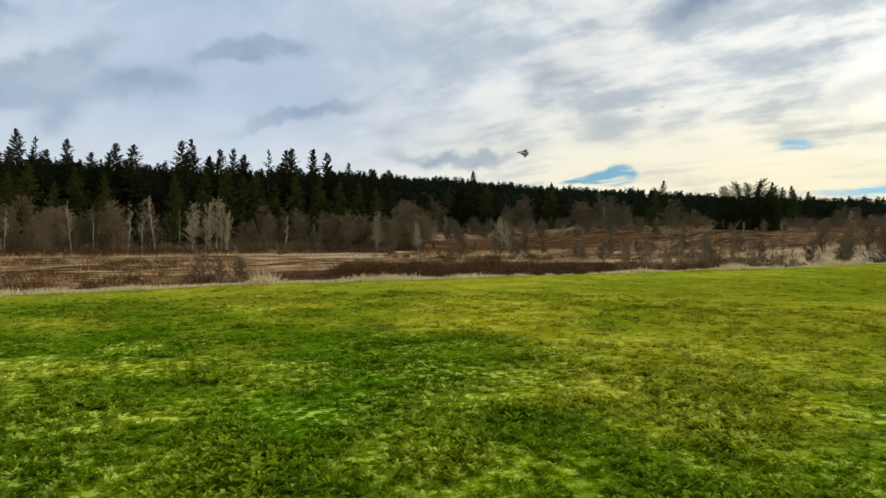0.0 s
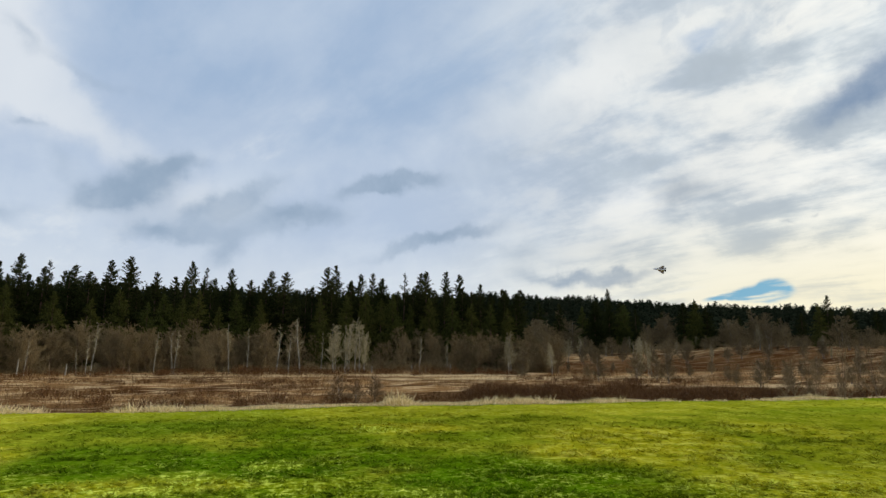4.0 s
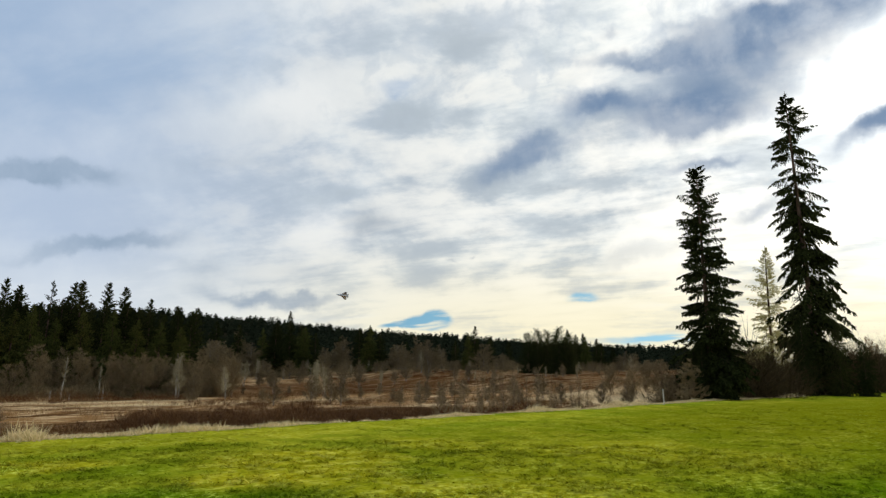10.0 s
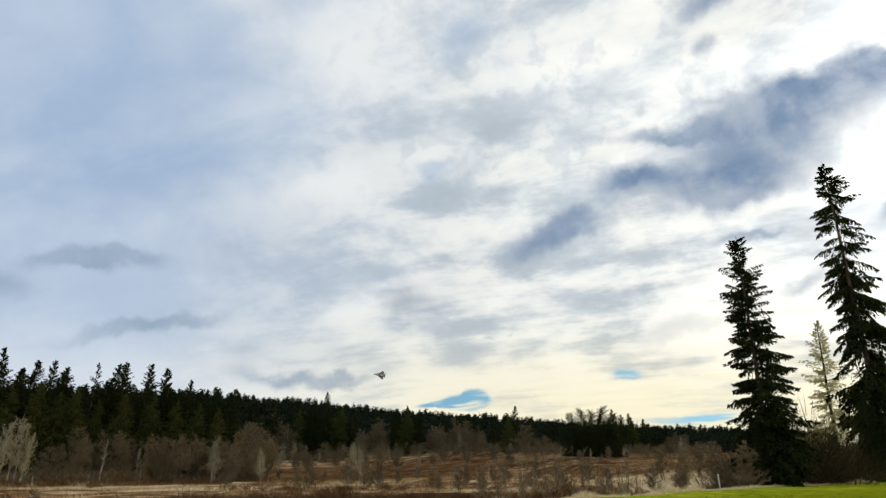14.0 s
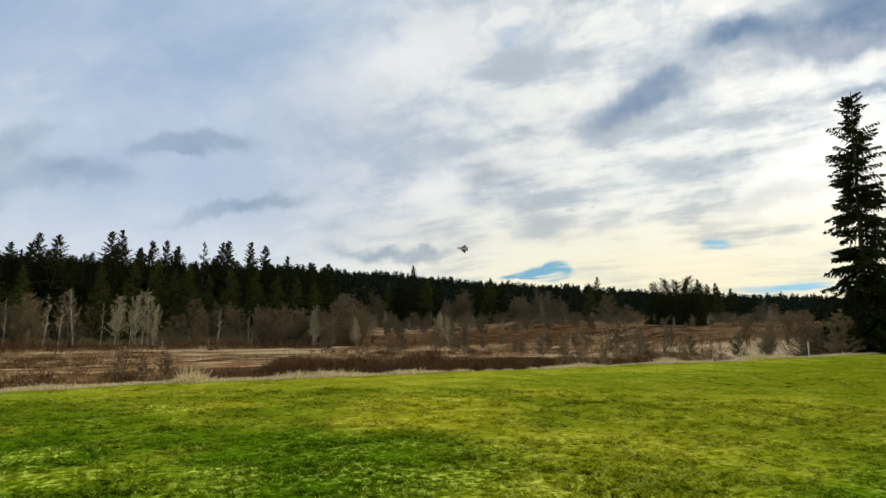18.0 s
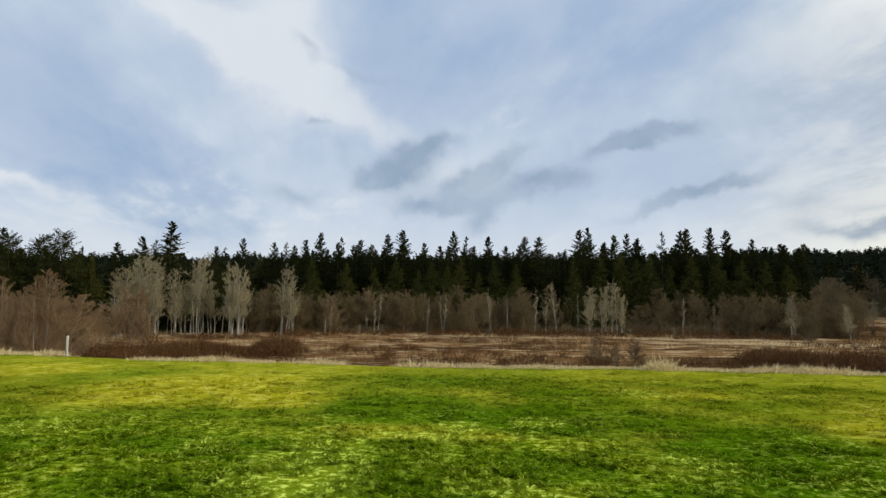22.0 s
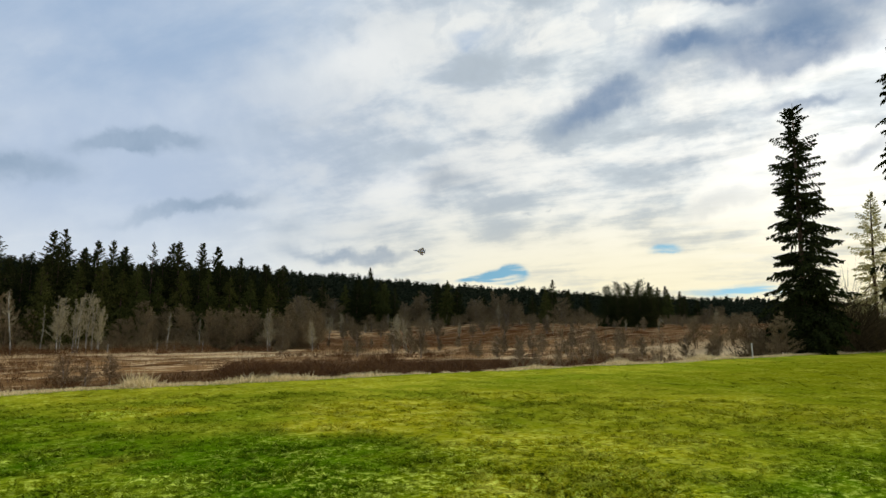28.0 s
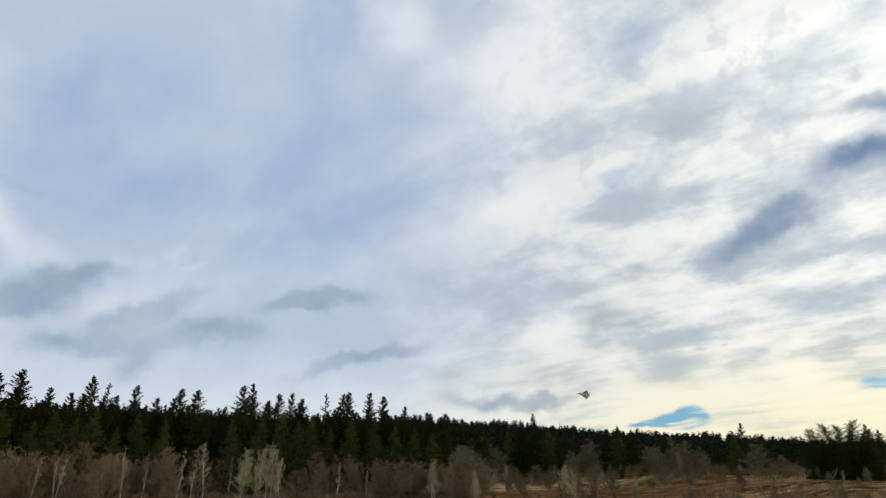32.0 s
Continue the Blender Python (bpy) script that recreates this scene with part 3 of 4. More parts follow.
gx, gy = axis(-2500, 2500, -70, 80, 1.0, 1.1), np.concatenate([axis(-2500, 17, -4, 16.9, 1.0, 1.25)[:-1], axis(17, 2500, 17, 30, 0.3, 1.06)])
gy = np.unique(gy.round(3))
X, Y = np.meshgrid(gx, gy)
verts = np.stack([X, Y, land(X, Y)], -1).reshape(-1, 3)
i = np.arange((len(gy) - 1) * (len(gx) - 1))
a0 = (i // (len(gx) - 1)) * len(gx) + i % (len(gx) - 1)
tris = np.concatenate([np.stack([a0, a0 + 1, a0 + 1 + len(gx)], 1), np.stack([a0, a0 + 1 + len(gx), a0 + len(gx)], 1)])
ground_mesh = mesh_of("ground", verts, tris, M_LAWN)
ground_mesh.materials.append(M_MARSH)
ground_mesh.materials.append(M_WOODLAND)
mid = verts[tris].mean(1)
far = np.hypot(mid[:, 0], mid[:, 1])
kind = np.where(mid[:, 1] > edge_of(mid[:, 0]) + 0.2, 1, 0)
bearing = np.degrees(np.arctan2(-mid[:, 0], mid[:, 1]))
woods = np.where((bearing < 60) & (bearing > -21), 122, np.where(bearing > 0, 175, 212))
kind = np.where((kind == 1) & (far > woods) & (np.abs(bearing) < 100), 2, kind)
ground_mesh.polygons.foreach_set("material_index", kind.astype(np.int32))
ground_mesh.polygons.foreach_set("use_smooth", np.ones(len(tris), bool))
tagged(new("ground", ground_mesh), "mown green lawn dropping to a brown winter marsh", "ground", kind="structure")


# ---- trees ----
def crown_of(wood, wood_material, leaves, leaf_material):
    me = mesh_of("crown", *joined([wood, leaves]), wood_material)
    me.materials.append(leaf_material)
    index = np.zeros(len(wood[1]) + len(leaves[1]), np.int32)
    index[len(wood[1]):] = 1
    me.polygons.foreach_set("material_index", index)
    return me


def conifer_meshes(seed, height, reach, outline, boughs=160, twigs=6, tufts=3, bare=0.04, droop=0.3, hang=0.3, lift=0.5, gap=0.2, wave=9.0, whorl=0.0, tuft=0.028, fan=0.42, needles=None):
    """Trunk and crown of a fir: sagging boughs, side twigs along them, and needle tufts on each twig. outline: reach from foot to tip."""
    global rng
    rng = np.random.default_rng(seed)
    lean = rng.normal(size=2) * 0.006 * height
    z = np.linspace(0, 1, 9)
    trunk = tube(np.stack([lean[0] * z**2, lean[1] * z**2, z * height], -1), (0.009 * height + 0.05) * (1 - z) ** 0.8 + 0.012)
    h = (np.arange(boughs) + rng.uniform(-0.5, 0.5, boughs)) / boughs
    if whorl:
        ring = np.round(h * whorl) / whorl + rng.normal(size=boughs) * 0.10 / whorl
        h = np.where(rng.uniform(size=boughs) < 0.8, ring, h)
    h = bare + (0.985 - bare) * h.clip(0, 1) ** 1.12
    phi = rng.uniform(0, 2 * math.pi, boughs)
    keep = lattice(phi * 0.95 + 40, h * wave, seed) * 0.7 + rng.uniform(0, 0.5, boughs) > gap
    h, phi = h[keep], phi[keep]
    n = len(h)
    long = reach * np.interp(h, np.linspace(0, 1, len(outline)), outline) * rng.uniform(0.7, 1.08, n) * (0.62 + 0.62 * lattice(phi * 1.1, h * wave, seed + 1)) + 0.004 * height * (1.3 - h)
    out = np.stack([np.cos(phi), np.sin(phi), 0 * phi], -1)
    root = np.stack([lean[0] * h**2, lean[1] * h**2, h * height], -1)
    rise = lift * (h - 0.25) + 0.45 * h**5 + rng.normal(size=n) * 0.10
    fall = droop * rng.uniform(0.6, 1.4, n) * (1.15 - 0.5 * h)

    def along(s):
        p = root[:, None] + out[:, None] * (long[:, None] * s)[..., None]
        p[..., 2] += long[:, None] * (rise[:, None] * s - fall[:, None] * s**1.6)
        return p

    s = np.linspace(0.12, 1.0, twigs)[None] + rng.uniform(-0.5, 0.5, (n, twigs)) / twigs
    p = along(s)
    side = np.cross(out, [0, 0, 1])[:, None]
    u = (np.arange(tufts) + 0.4) / tufts
    pieces = []
    for sign in (1, -1, 0):
        way = out[:, None] * (0.5 if sign else 1.0) + side * sign + rng.normal(size=p.shape) * 0.22
        way[..., 2] -= hang * rng.uniform(0.4, 1.6, s.shape) * (1 if sign else 1.6)
        way = unit(way)
        size = (fan * long[:, None] * (1.08 - s).clip(0.12, 1) + 0.006 * height * (1.1 - h[:, None])) * rng.uniform(0.55, 1.2, s.shape)
        q = p[:, :, None] + way[:, :, None] * (size[..., None] * u)[..., None]
        q[..., 2] -= hang * size[..., None] * u**2 * 0.7
        leaf = tuft * height * (1.05 - 0.72 * h[:, None, None]) * rng.uniform(0.55, 1.3, q.shape[:3])
        aim = unit(way[:, :, None] + rng.normal(size=q.shape) * 0.45 - np.array([0, 0, 0.5 * hang]))
        wing = unit(np.cross(aim, rng.normal(size=q.shape))) * leaf[..., None] * 0.20
        v = np.stack([q - aim * leaf[..., None] * 0.35, q + wing, q + aim * leaf[..., None] * 0.65, q - wing], -2).reshape(-1, 3)
        k = np.arange(len(v) // 4)[:, None] * 4
        pieces.append((v, np.concatenate([k + [0, 1, 2], k + [0, 2, 3]])))
    mid, end = along(np.full((n, 1), 0.5))[:, 0], along(np.full((n, 1), 0.95))[:, 0]
    thick = 0.0020 * height * (1.1 - h)
    limbs = joined([spikes(root, mid - root, np.linalg.norm(mid - root, axis=1) * 1.3, thick, 3), spikes(mid, end - mid, np.linalg.norm(end - mid, axis=1), thick * 0.6, 3)])
    top = np.array([lean[0], lean[1], height])
    pieces.append(spikes([top - [0, 0, 0.06 * height]], [[0, 0, 1]], 0.065 * height, 0.004 * height, 3))
    return (mesh_of("trunk", *trunk, M_FIR_BARK), crown_of(limbs, M_FIR_BARK, joined(pieces), needles or M_NEEDLE)), height


def bare_meshes(seed, height, spread, stems, limbs, colour, fuzz=1.0, start=0.3, rise=(0.7, 1.5), fine=0.0016, girth=0.011):
    """A leafless tree: stems, limbs, and a haze of twigs."""
    global rng
    rng = np.random.default_rng(seed)
    trunks, roots, ways, lens = [], [], [], []
    for k in range(stems):
        a, off = rng.uniform(0, 6.28), (0.0 if stems == 1 else rng.uniform(0.1, 0.5))
        foot = np.array([math.cos(a), math.sin(a), 0]) * off
        top = foot * (1 + 2.2 * spread) + [rng.normal() * 0.03 * height, rng.normal() * 0.03 * height, height * rng.uniform(0.78, 1.0)]
        u = np.linspace(0, 1, 7)[:, None]
        pts = foot + (top - foot) * u + np.array([math.cos(a + 1), math.sin(a + 1), 0]) * 0.025 * height * np.sin(u * 4 + a)
        trunks.append(tube(pts, (girth * height / stems**0.6) * (1 - u[:, 0]) ** 0.75 + 0.012, 6))
        h = rng.uniform(start, 0.98, limbs) ** 0.9
        at = np.stack([np.interp(h, u[:, 0], pts[:, j]) for j in range(3)], -1)
        phi = rng.uniform(0, 6.28, limbs)
        up = rng.uniform(*rise, limbs)
        way = unit(np.stack([np.cos(phi), np.sin(phi), up], -1))
        roots.append(at), ways.append(way), lens.append(spread * height * (1.08 - h) ** 0.7 * rng.uniform(0.5, 1.1, limbs))
    root, way, length = np.concatenate(roots), np.concatenate(ways), np.concatenate(lens)
    wood = [spikes(root, way, length, 0.0021 * height, 3)]

    def next_level(root, way, length, count, cut, wild):
        r, w, l = (np.repeat(v, count, 0) for v in (root, way, length))
        s = rng.uniform(0.15, 0.98, len(l))
        start = r + w * (l * s)[:, None]
        w = unit(w + rng.normal(size=w.shape) * wild + [0, 0, 0.35])
        return start, w, l * cut * rng.uniform(0.5, 1.2, len(l)) * (1.15 - 0.5 * s)

    r2, w2, l2 = next_level(root, way, length, 7, 0.55, 0.5)
    wood.append(spikes(r2, w2, l2, 0.0012 * height))
    r3, w3, l3 = next_level(r2, w2, l2, int(5 * fuzz), 0.6, 0.6)
    twigs = spikes(r3, w3, l3, fine * height)
    return (*[mesh_of("trunk", *t, M_BARK[colour]) for t in trunks], crown_of(joined(wood), M_TWIG[colour], twigs, M_TWIG[colour])), height


STOCK = {}


def stock(name, maker, variants, *given, **more):
    STOCK[name] = [maker(100 * len(STOCK) + k, *given, **more) for k in range(variants)]


def plant(kind, name, az, d, tip, label, category, group="", wide=1.0, sink=0.15, pick=None):
    """Stands a tree of the stock on the land, its tip at that elevation seen from the lawn."""
    x, y = spot(az, d)
    z = float(land(x, y)) - sink
    tall = EYE + d * math.tan(radians(tip)) - z
    k = random.randrange(len(STOCK[kind])) if pick is None else pick
    meshes, height = STOCK[kind][k]
    s = tall / height
    root = new(name)
    root.empty_display_size = 0.3
    root.matrix_world = Matrix.LocRotScale((x, y, z), Euler((0, 0, random.uniform(0, 6.28))), (s * wide, s * wide, s))
    for me in meshes:
        part_of(me.name.split(".")[0], me, root)
    return tagged(root, label, category, group)


random.seed(4)
CONE = (0.82, 0.95, 1.0, 0.98, 0.91, 0.82, 0.70, 0.56, 0.40, 0.22, 0.02)
LANCE = (0.7, 0.85, 0.9, 1.0, 0.95, 0.88, 0.77, 0.64, 0.46, 0.25, 0.02)
DOME = (0.85, 0.97, 1.0, 1.0, 0.97, 0.92, 0.84, 0.72, 0.55, 0.25)
stock("fir", conifer_meshes, 8, 22.0, 4.2, CONE, boughs=230, twigs=7, tufts=3, bare=0.03, droop=0.25, hang=0.25, lift=0.9, gap=0.22, wave=8.0, tuft=0.034)
stock("thin_fir", conifer_meshes, 4, 22.0, 3.2, LANCE, boughs=130, twigs=6, tufts=3, bare=0.12, droop=0.25, hang=0.3, lift=0.8, gap=0.34, wave=10.0, tuft=0.03)
stock("round_fir", conifer_meshes, 3, 20.0, 6.2, DOME, boughs=300, twigs=8, tufts=4, bare=0.02, droop=0.3, hang=0.35, lift=0.7, gap=0.15, wave=5.0, tuft=0.032)
stock("cedar", conifer_meshes, 4, 20.0, 4.2, CONE, boughs=240, twigs=7, tufts=4, bare=0.02, droop=0.55, hang=0.9, lift=0.5, gap=0.15, wave=7.0, tuft=0.034, needles=M_CEDAR)
stock("gaunt", conifer_meshes, 4, 14.0, 1.9, LANCE, boughs=60, twigs=6, tufts=3, bare=0.3, droop=0.2, hang=0.2, lift=0.5, gap=0.4, wave=12.0, tuft=0.03)
stock("grey_tree", bare_meshes, 6, 12.0, 0.25, 4, 22, "grey", 7.0, 0.16, rise=(0.9, 2.4), fine=0.0006, girth=0.014)
stock("birch", bare_meshes, 4, 12.0, 0.16, 1, 20, "grey", 4.0, 0.35, fine=0.0008, girth=0.011)
stock("far_bare", bare_meshes, 5, 9.0, 0.36, 3, 30, "mauve", 9.0, 0.05, rise=(0.4, 1.4), fine=0.0008)
stock("sapling", bare_meshes, 4, 9.0, 0.30, 2, 22, "brown", 5.0, 0.10, rise=(0.7, 1.8), fine=0.0005, girth=0.009)
stock("brown_tree", bare_meshes, 6, 9.0, 0.36, 3, 30, "brown", 13.0, 0.04, rise=(0.4, 1.3), fine=0.0006)
stock("rust_tree", bare_meshes, 6, 9.0, 0.36, 3, 30, "rust", 14.0, 0.04, rise=(0.3, 1.3), fine=0.0006)

FIR = "dark green fir in the forest edge behind the marsh"
SLIM = "slender half-bare fir rising above the forest edge"

# far row of firs whose tips stand out against the sky: bearing, elevation of tip
TIPS_A = [(25.9, 6.2), (24.2, 6.5), (22.8, 7.2), (21.0, 6.8), (19.1, 6.6), (16.6, 7.2), (15.1, 7.6), (13.1, 6.4), (10.3, 7.5), (9.0, 7.0),
          (7.1, 7.0), (5.3, 6.1), (3.5, 6.95), (2.4, 6.9), (-2.4, 7.7), (-1.6, 7.5), (-4.6, 6.9), (-5.8, 7.0), (-6.7, 6.6), (-8.8, 7.1)]
TIPS_B = [(-10.2, 7.1), (-10.9, 7.3), (-12.8, 7.3), (-14.2, 7.0), (-16.1, 6.1), (29.8, 6.4), (32.1, 5.6), (35.8, 7.65), (38.0, 6.2), (39.9, 5.6),
          (51.8, 5.7), (50.3, 5.6), (47.7, 6.2), (36.9, 6.0), (-18.4, 5.5), (-27.8, 5.5), (-45.0, 4.4), (-53.6, 4.05), (-55.0, 3.7)]
for az, tip in TIPS_A + TIPS_B:
    d = 136 + random.uniform(-5, 8)
    if az < -25:
        d = 215 + random.uniform(0, 20)
    if az > 60:
        d = 75
    slim = random.random() < 0.2
    plant("thin_fir" if slim else "fir", "fir_tree", az, d, tip, SLIM if slim else FIR, "tree", "firs of the forest edge", random.uniform(0.9, 1.3))
# the shorter firs between and before them
for k in range(84):
    az = 27 - 47 * (k + random.random()) / 84
    plant("fir", "fir_tree", az, random.uniform(128, 152), random.uniform(4.6, 6.3), FIR, "tree", "firs of the forest edge", random.uniform(0.95, 1.35))
for k in range(24):
    az = 27 + 28 * (k + random.random()) / 24
    plant("cedar" if k % 2 else "fir", "fir_tree", az, random.uniform(130, 155), random.uniform(4.2, 5.2), FIR, "tree", "firs of the forest edge", random.uniform(0.95, 1.35))
for az, tip in ((43.8, 6.1), (47.2, 5.6), (45.2, 5.6), (49.8, 5.3), (33.2, 4.2), (31.8, 3.6)):
    plant("round_fir", "fir_tree", az, 121, tip, "broad dark green fir with a rounded top", "tree", "firs of the forest edge", 0.95)

for az, tip in ((-3.4, 5.0), (-5.2, 5.4), (-6.6, 4.6), (-7.8, 5.2), (-9.4, 4.2), (-13.4, 5.0), (-15.2, 4.4), (-17.0, 4.2), (6.4, 4.8), (9.6, 5.0), (12.4, 4.6), (23.6, 4.8), (41.6, 4.4), (46.4, 4.6), (50.8, 4.2), (53.4, 4.6), (56.0, 4.0), (58.4, 3.8), (20.4, 4.4), (17.8, 4.0), (15.8, 4.8), (13.6, 3.8), (10.8, 4.2), (7.8, 3.6), (4.4, 4.4), (-1.0, 4.6), (-11.2, 4.8), (-18.6, 3.8), (38.6, 4.0), (43.0, 5.0)):
    plant("cedar", "cedar_tree", az, random.uniform(121, 127), tip, "olive green cedar with drooping boughs in the forest edge", "tree", "cedars", random.uniform(1.0, 1.3))

# bare trees before the forest
PALE = "pale grey leafless tree at the marsh's far side"
for az, tip in ((39.6, 3.6), (38.8, 4.5), (38.0, 4.8), (37.3, 4.9), (36.6, 4.4), (35.2, 3.6), (33.6, 5.0), (33.0, 4.6), (32.2, 3.4), (30.2, 4.4), (29.6, 4.0), (26.0, 4.2), (38.4, 3.4), (36.9, 3.6), (34.4, 2.6), (30.6, 2.8), (25.4, 2.6), (11.4, 2.0), (7.0, 2.3),
                (2.6, 2.6), (1.6, 2.2), (0.8, 3.2), (-0.2, 3.0), (-2.4, 2.6), (-3.6, 3.0), (-4.6, 3.2), (-5.2, 2.0), (-10.4, 1.6), (-18.8, 2.0), (-30.4, 1.4), (-31.2, 1.2), (-22.6, 1.0)):
    clump = az > 25 or az < -18 or -5.5 < az < -2
    if not clump and random.random() < 0.35:
        continue
    plant("grey_tree" if clump else "birch", "bare_tree", az, random.uniform(106, 112), tip - (0 if az > 25 else 0.4), PALE, "tree", "pale bare trees", random.uniform(0.9, 1.5))
for az, tip in ((35.7, 1.2), (31.2, 2.4), (21.8, 0.5), (17.3, 2.4), (17.7, 1.0), (12.7, 1.8), (11.1, 2.0), (6.8, 2.5), (5.2, 1.8), (-1.3, 1.6), (-12.9, 1.0), (-30.0, 0.8), (18.4, 0.0)):
    plant("birch", "birch_tree", az, random.uniform(109, 113), tip, "white-barked birch standing at the marsh's edge", "tree", "birches", random.uniform(0.7, 1.0))
for k in range(100):
    az = 29 - 52.5 * (k + random.random()) / 100
    if -8 < az < 2.5 and k % 4:
        continue
    tip = (1.9 if az > -6 else 1.6) + random.uniform(-0.9, 0.6)
    plant("brown_tree", "bare_tree", az, random.uniform(114, 124), tip, "brown leafless alder in a dense thicket", "tree", "brown thicket", random.uniform(0.9, 1.3))
for k in range(50):
    az = 37.5 + 27 * (k + random.random()) / 50
    y = random.uniform(30, 52) if az > 42 else random.uniform(55, 80)
    tip = random.uniform(0.6, 3.9) - (1.2 if az > 60 or az < 45 else 0)
    plant("rust_tree", "bare_tree", az, y / math.cos(radians(az)), tip, "reddish brown leafless tree in a thicket beside the lawn", "tree", "red-brown thicket", random.uniform(0.8, 1.1))
for k in range(16):
    az = -41 - 15 * (k + random.random()) / 16
    plant("sapling", "bare_tree", az, random.uniform(27, 42) / math.cos(radians(az)), random.uniform(-0.8, 1.4), "brown leafless sapling in the marsh", "tree", "marsh saplings", random.uniform(0.7, 1.0))
GROVES = ((-30.8, -25.0), (-36.6, -33.6), (-45.6, -42.6), (-57.5, -51.5))


def below_grove(az, tip):
    return min(tip, 1.2) if any(a < az < b for a, b in GROVES) else tip


for k in range(30):
    az = -22 - 40 * (k + random.random()) / 30
    plant("far_bare", "bare_tree", az, random.uniform(180, 204), below_grove(az, random.uniform(0.6, 1.8)), "greyish brown leafless tree below the wooded hill", "tree", "trees below the hill", random.uniform(1.0, 1.4))

for az, tip in ((-46.4, 3.4), (-48.2, 3.0), (-50.6, 3.0), (-51.8, 3.4), (-52.6, 3.7), (-54.4, 3.6), (-56.2, 3.2), (-57.6, 2.6), (-26.6, 4.4), (-28.9, 4.2), (-21.5, 4.4), (-23.4, 4.2), (-32.5, 3.4), (-35.0, 3.3), (-38.6, 2.9), (-41.5, 2.6)):
    plant("fir", "fir_tree", az, random.uniform(190, 225), tip, "dark fir at the foot of the wooded hill", "tree", "firs below the hill", random.uniform(1.2, 1.6))
for k in range(26):
    az = -19 - 43 * (k + random.random()) / 26
    plant("grey_tree" if k % 3 == 0 else "far_bare", "bare_tree", az, random.uniform(178, 200), below_grove(az, random.uniform(1.2, 2.8) - (0.6 if az < -45 else 0)), "greyish leafless tree among firs below the hill", "tree", "trees below the hill", random.uniform(1.2, 1.6))
for k in range(30):
    az = -20 - 42 * (k + random.random()) / 30
    plant("far_bare", "bare_tree", az, random.uniform(188, 215), below_grove(az, random.uniform(1.6, 3.0) - (0.7 if az < -46 else 0)), "dull brown leafless tree on the lower slope", "tree", "trees below the hill", random.uniform(1.2, 1.7))
for k in range(34):
    az = -24 - 34 * (k + random.random()) / 34
    plant("far_bare" if k % 3 else "grey_tree", "bare_tree", az, random.uniform(158, 190), random.uniform(0.2, 1.3), "grey-brown leafless tree where the meadow meets the hill", "tree", "trees below the hill", random.uniform(0.9, 1.4))
for k in range(24):
    az = -15 - 30 * (k + random.random()) / 24
    plant("far_bare", "bare_tree", az, random.uniform(188, 212), below_grove(az, random.uniform(2.0, 3.6)), "hazy grey-brown leafless tree on the wooded slope", "tree", "trees below the hill", random.uniform(1.2, 1.6))
for az, d, tip in ((-64.2, 47, 1.6), (-62.6, 50, 1.2), (-57.4, 120, 1.2), (-59.0, 118, 0.9), (-61.5, 122, 1.4), (-60.2, 124, 1.1)):
    plant("brown_tree", "bare_tree", az, d, tip, "round-crowned leafless tree at the marsh's edge", "tree", "marsh saplings", 1.4)
for az, tip in ((-50.0, 3.7), (-50.9, 4.0), (-51.8, 3.9), (-52.8, 4.2), (-53.8, 3.6)):
    plant("round_fir", "fir_tree", az, 180, tip, "dark fir at the foot of the wooded hill", "tree", "firs below the hill", 0.9)
for k, (az, tip) in enumerate(((-25.5, 3.9), (-26.7, 4.3), (-27.9, 3.8), (-29.2, 4.1), (-30.2, 3.6), (-34.2, 4.1), (-35.2, 4.4), (-36.1, 3.8), (-43.2, 3.0), (-44.4, 3.7), (-45.3, 2.8), (-53.4, 3.3), (-55.2, 3.4), (-56.6, 2.8))):
    plant("cedar" if k % 3 == 0 else "fir", "fir_tree", az, random.uniform(196, 208), tip, "dark fir in a grove below the wooded hill", "tree", "firs below the hill", random.uniform(1.2, 1.6))
# pale snags by the forest
for az, d, tall in ((-13.2, 112, 1.6), (-9.6, 113, 1.3), (-10.9, 114, 1.1), (22.3, 112, 2.4), (19.1, 112, 1.8), (-5.9, 112, 1.4)):
    x, y = spot(az, d)
    z = np.linspace(0, 1, 5)
    v, t = tube(np.stack([0.04 * z, 0.03 * np.sin(3 * z), tall * z], -1), 0.13 - 0.06 * z**2, 7)
    snag = new("tree_snag", mesh_of("tree_snag", v, t, M_BARK["grey"]))
    snag.location = (x, y, float(land(x, y)) - 0.05)
    tagged(snag, "pale broken trunk standing in the marsh", "snag", "snags")

# the tall firs that stand apart
def tall_fir(name, seed, az, d, tip, label, **shape):
    x, y = spot(az, d)
    z = float(land(x, y)) - 0.1
    tall = EYE + d * math.tan(radians(tip)) - z
    meshes, _ = conifer_meshes(seed, tall, **shape)
    root = new(name)
    root.location, root.rotation_euler = (x, y, z), (0, 0, seed)
    for me in meshes:
        part_of(me.name.split(".")[0], me, root)
    return tagged(root, label, "tree")


COLUMN = (0.90, 0.92, 0.92, 0.88, 0.80, 0.71, 0.66, 0.62, 0.56, 0.40, 0.10)
RAGGED = (0.50, 0.62, 0.80, 0.90, 0.80, 0.62, 0.56, 0.58, 0.58, 0.45, 0.36, 0.10)
TIERED = (1.0, 1.03, 0.97, 0.88, 0.80, 0.70, 0.63, 0.58, 0.52, 0.42, 0.27, 0.06)
tall_fir("tall_fir", 11, -65.7, 49, 18.35, "tall dark spruce at the end of the lawn", reach=2.85, outline=COLUMN, boughs=370, twigs=12, tufts=6, bare=0.0, droop=0.30, hang=0.45, lift=0.45, gap=0.43, wave=13.0, tuft=0.020)
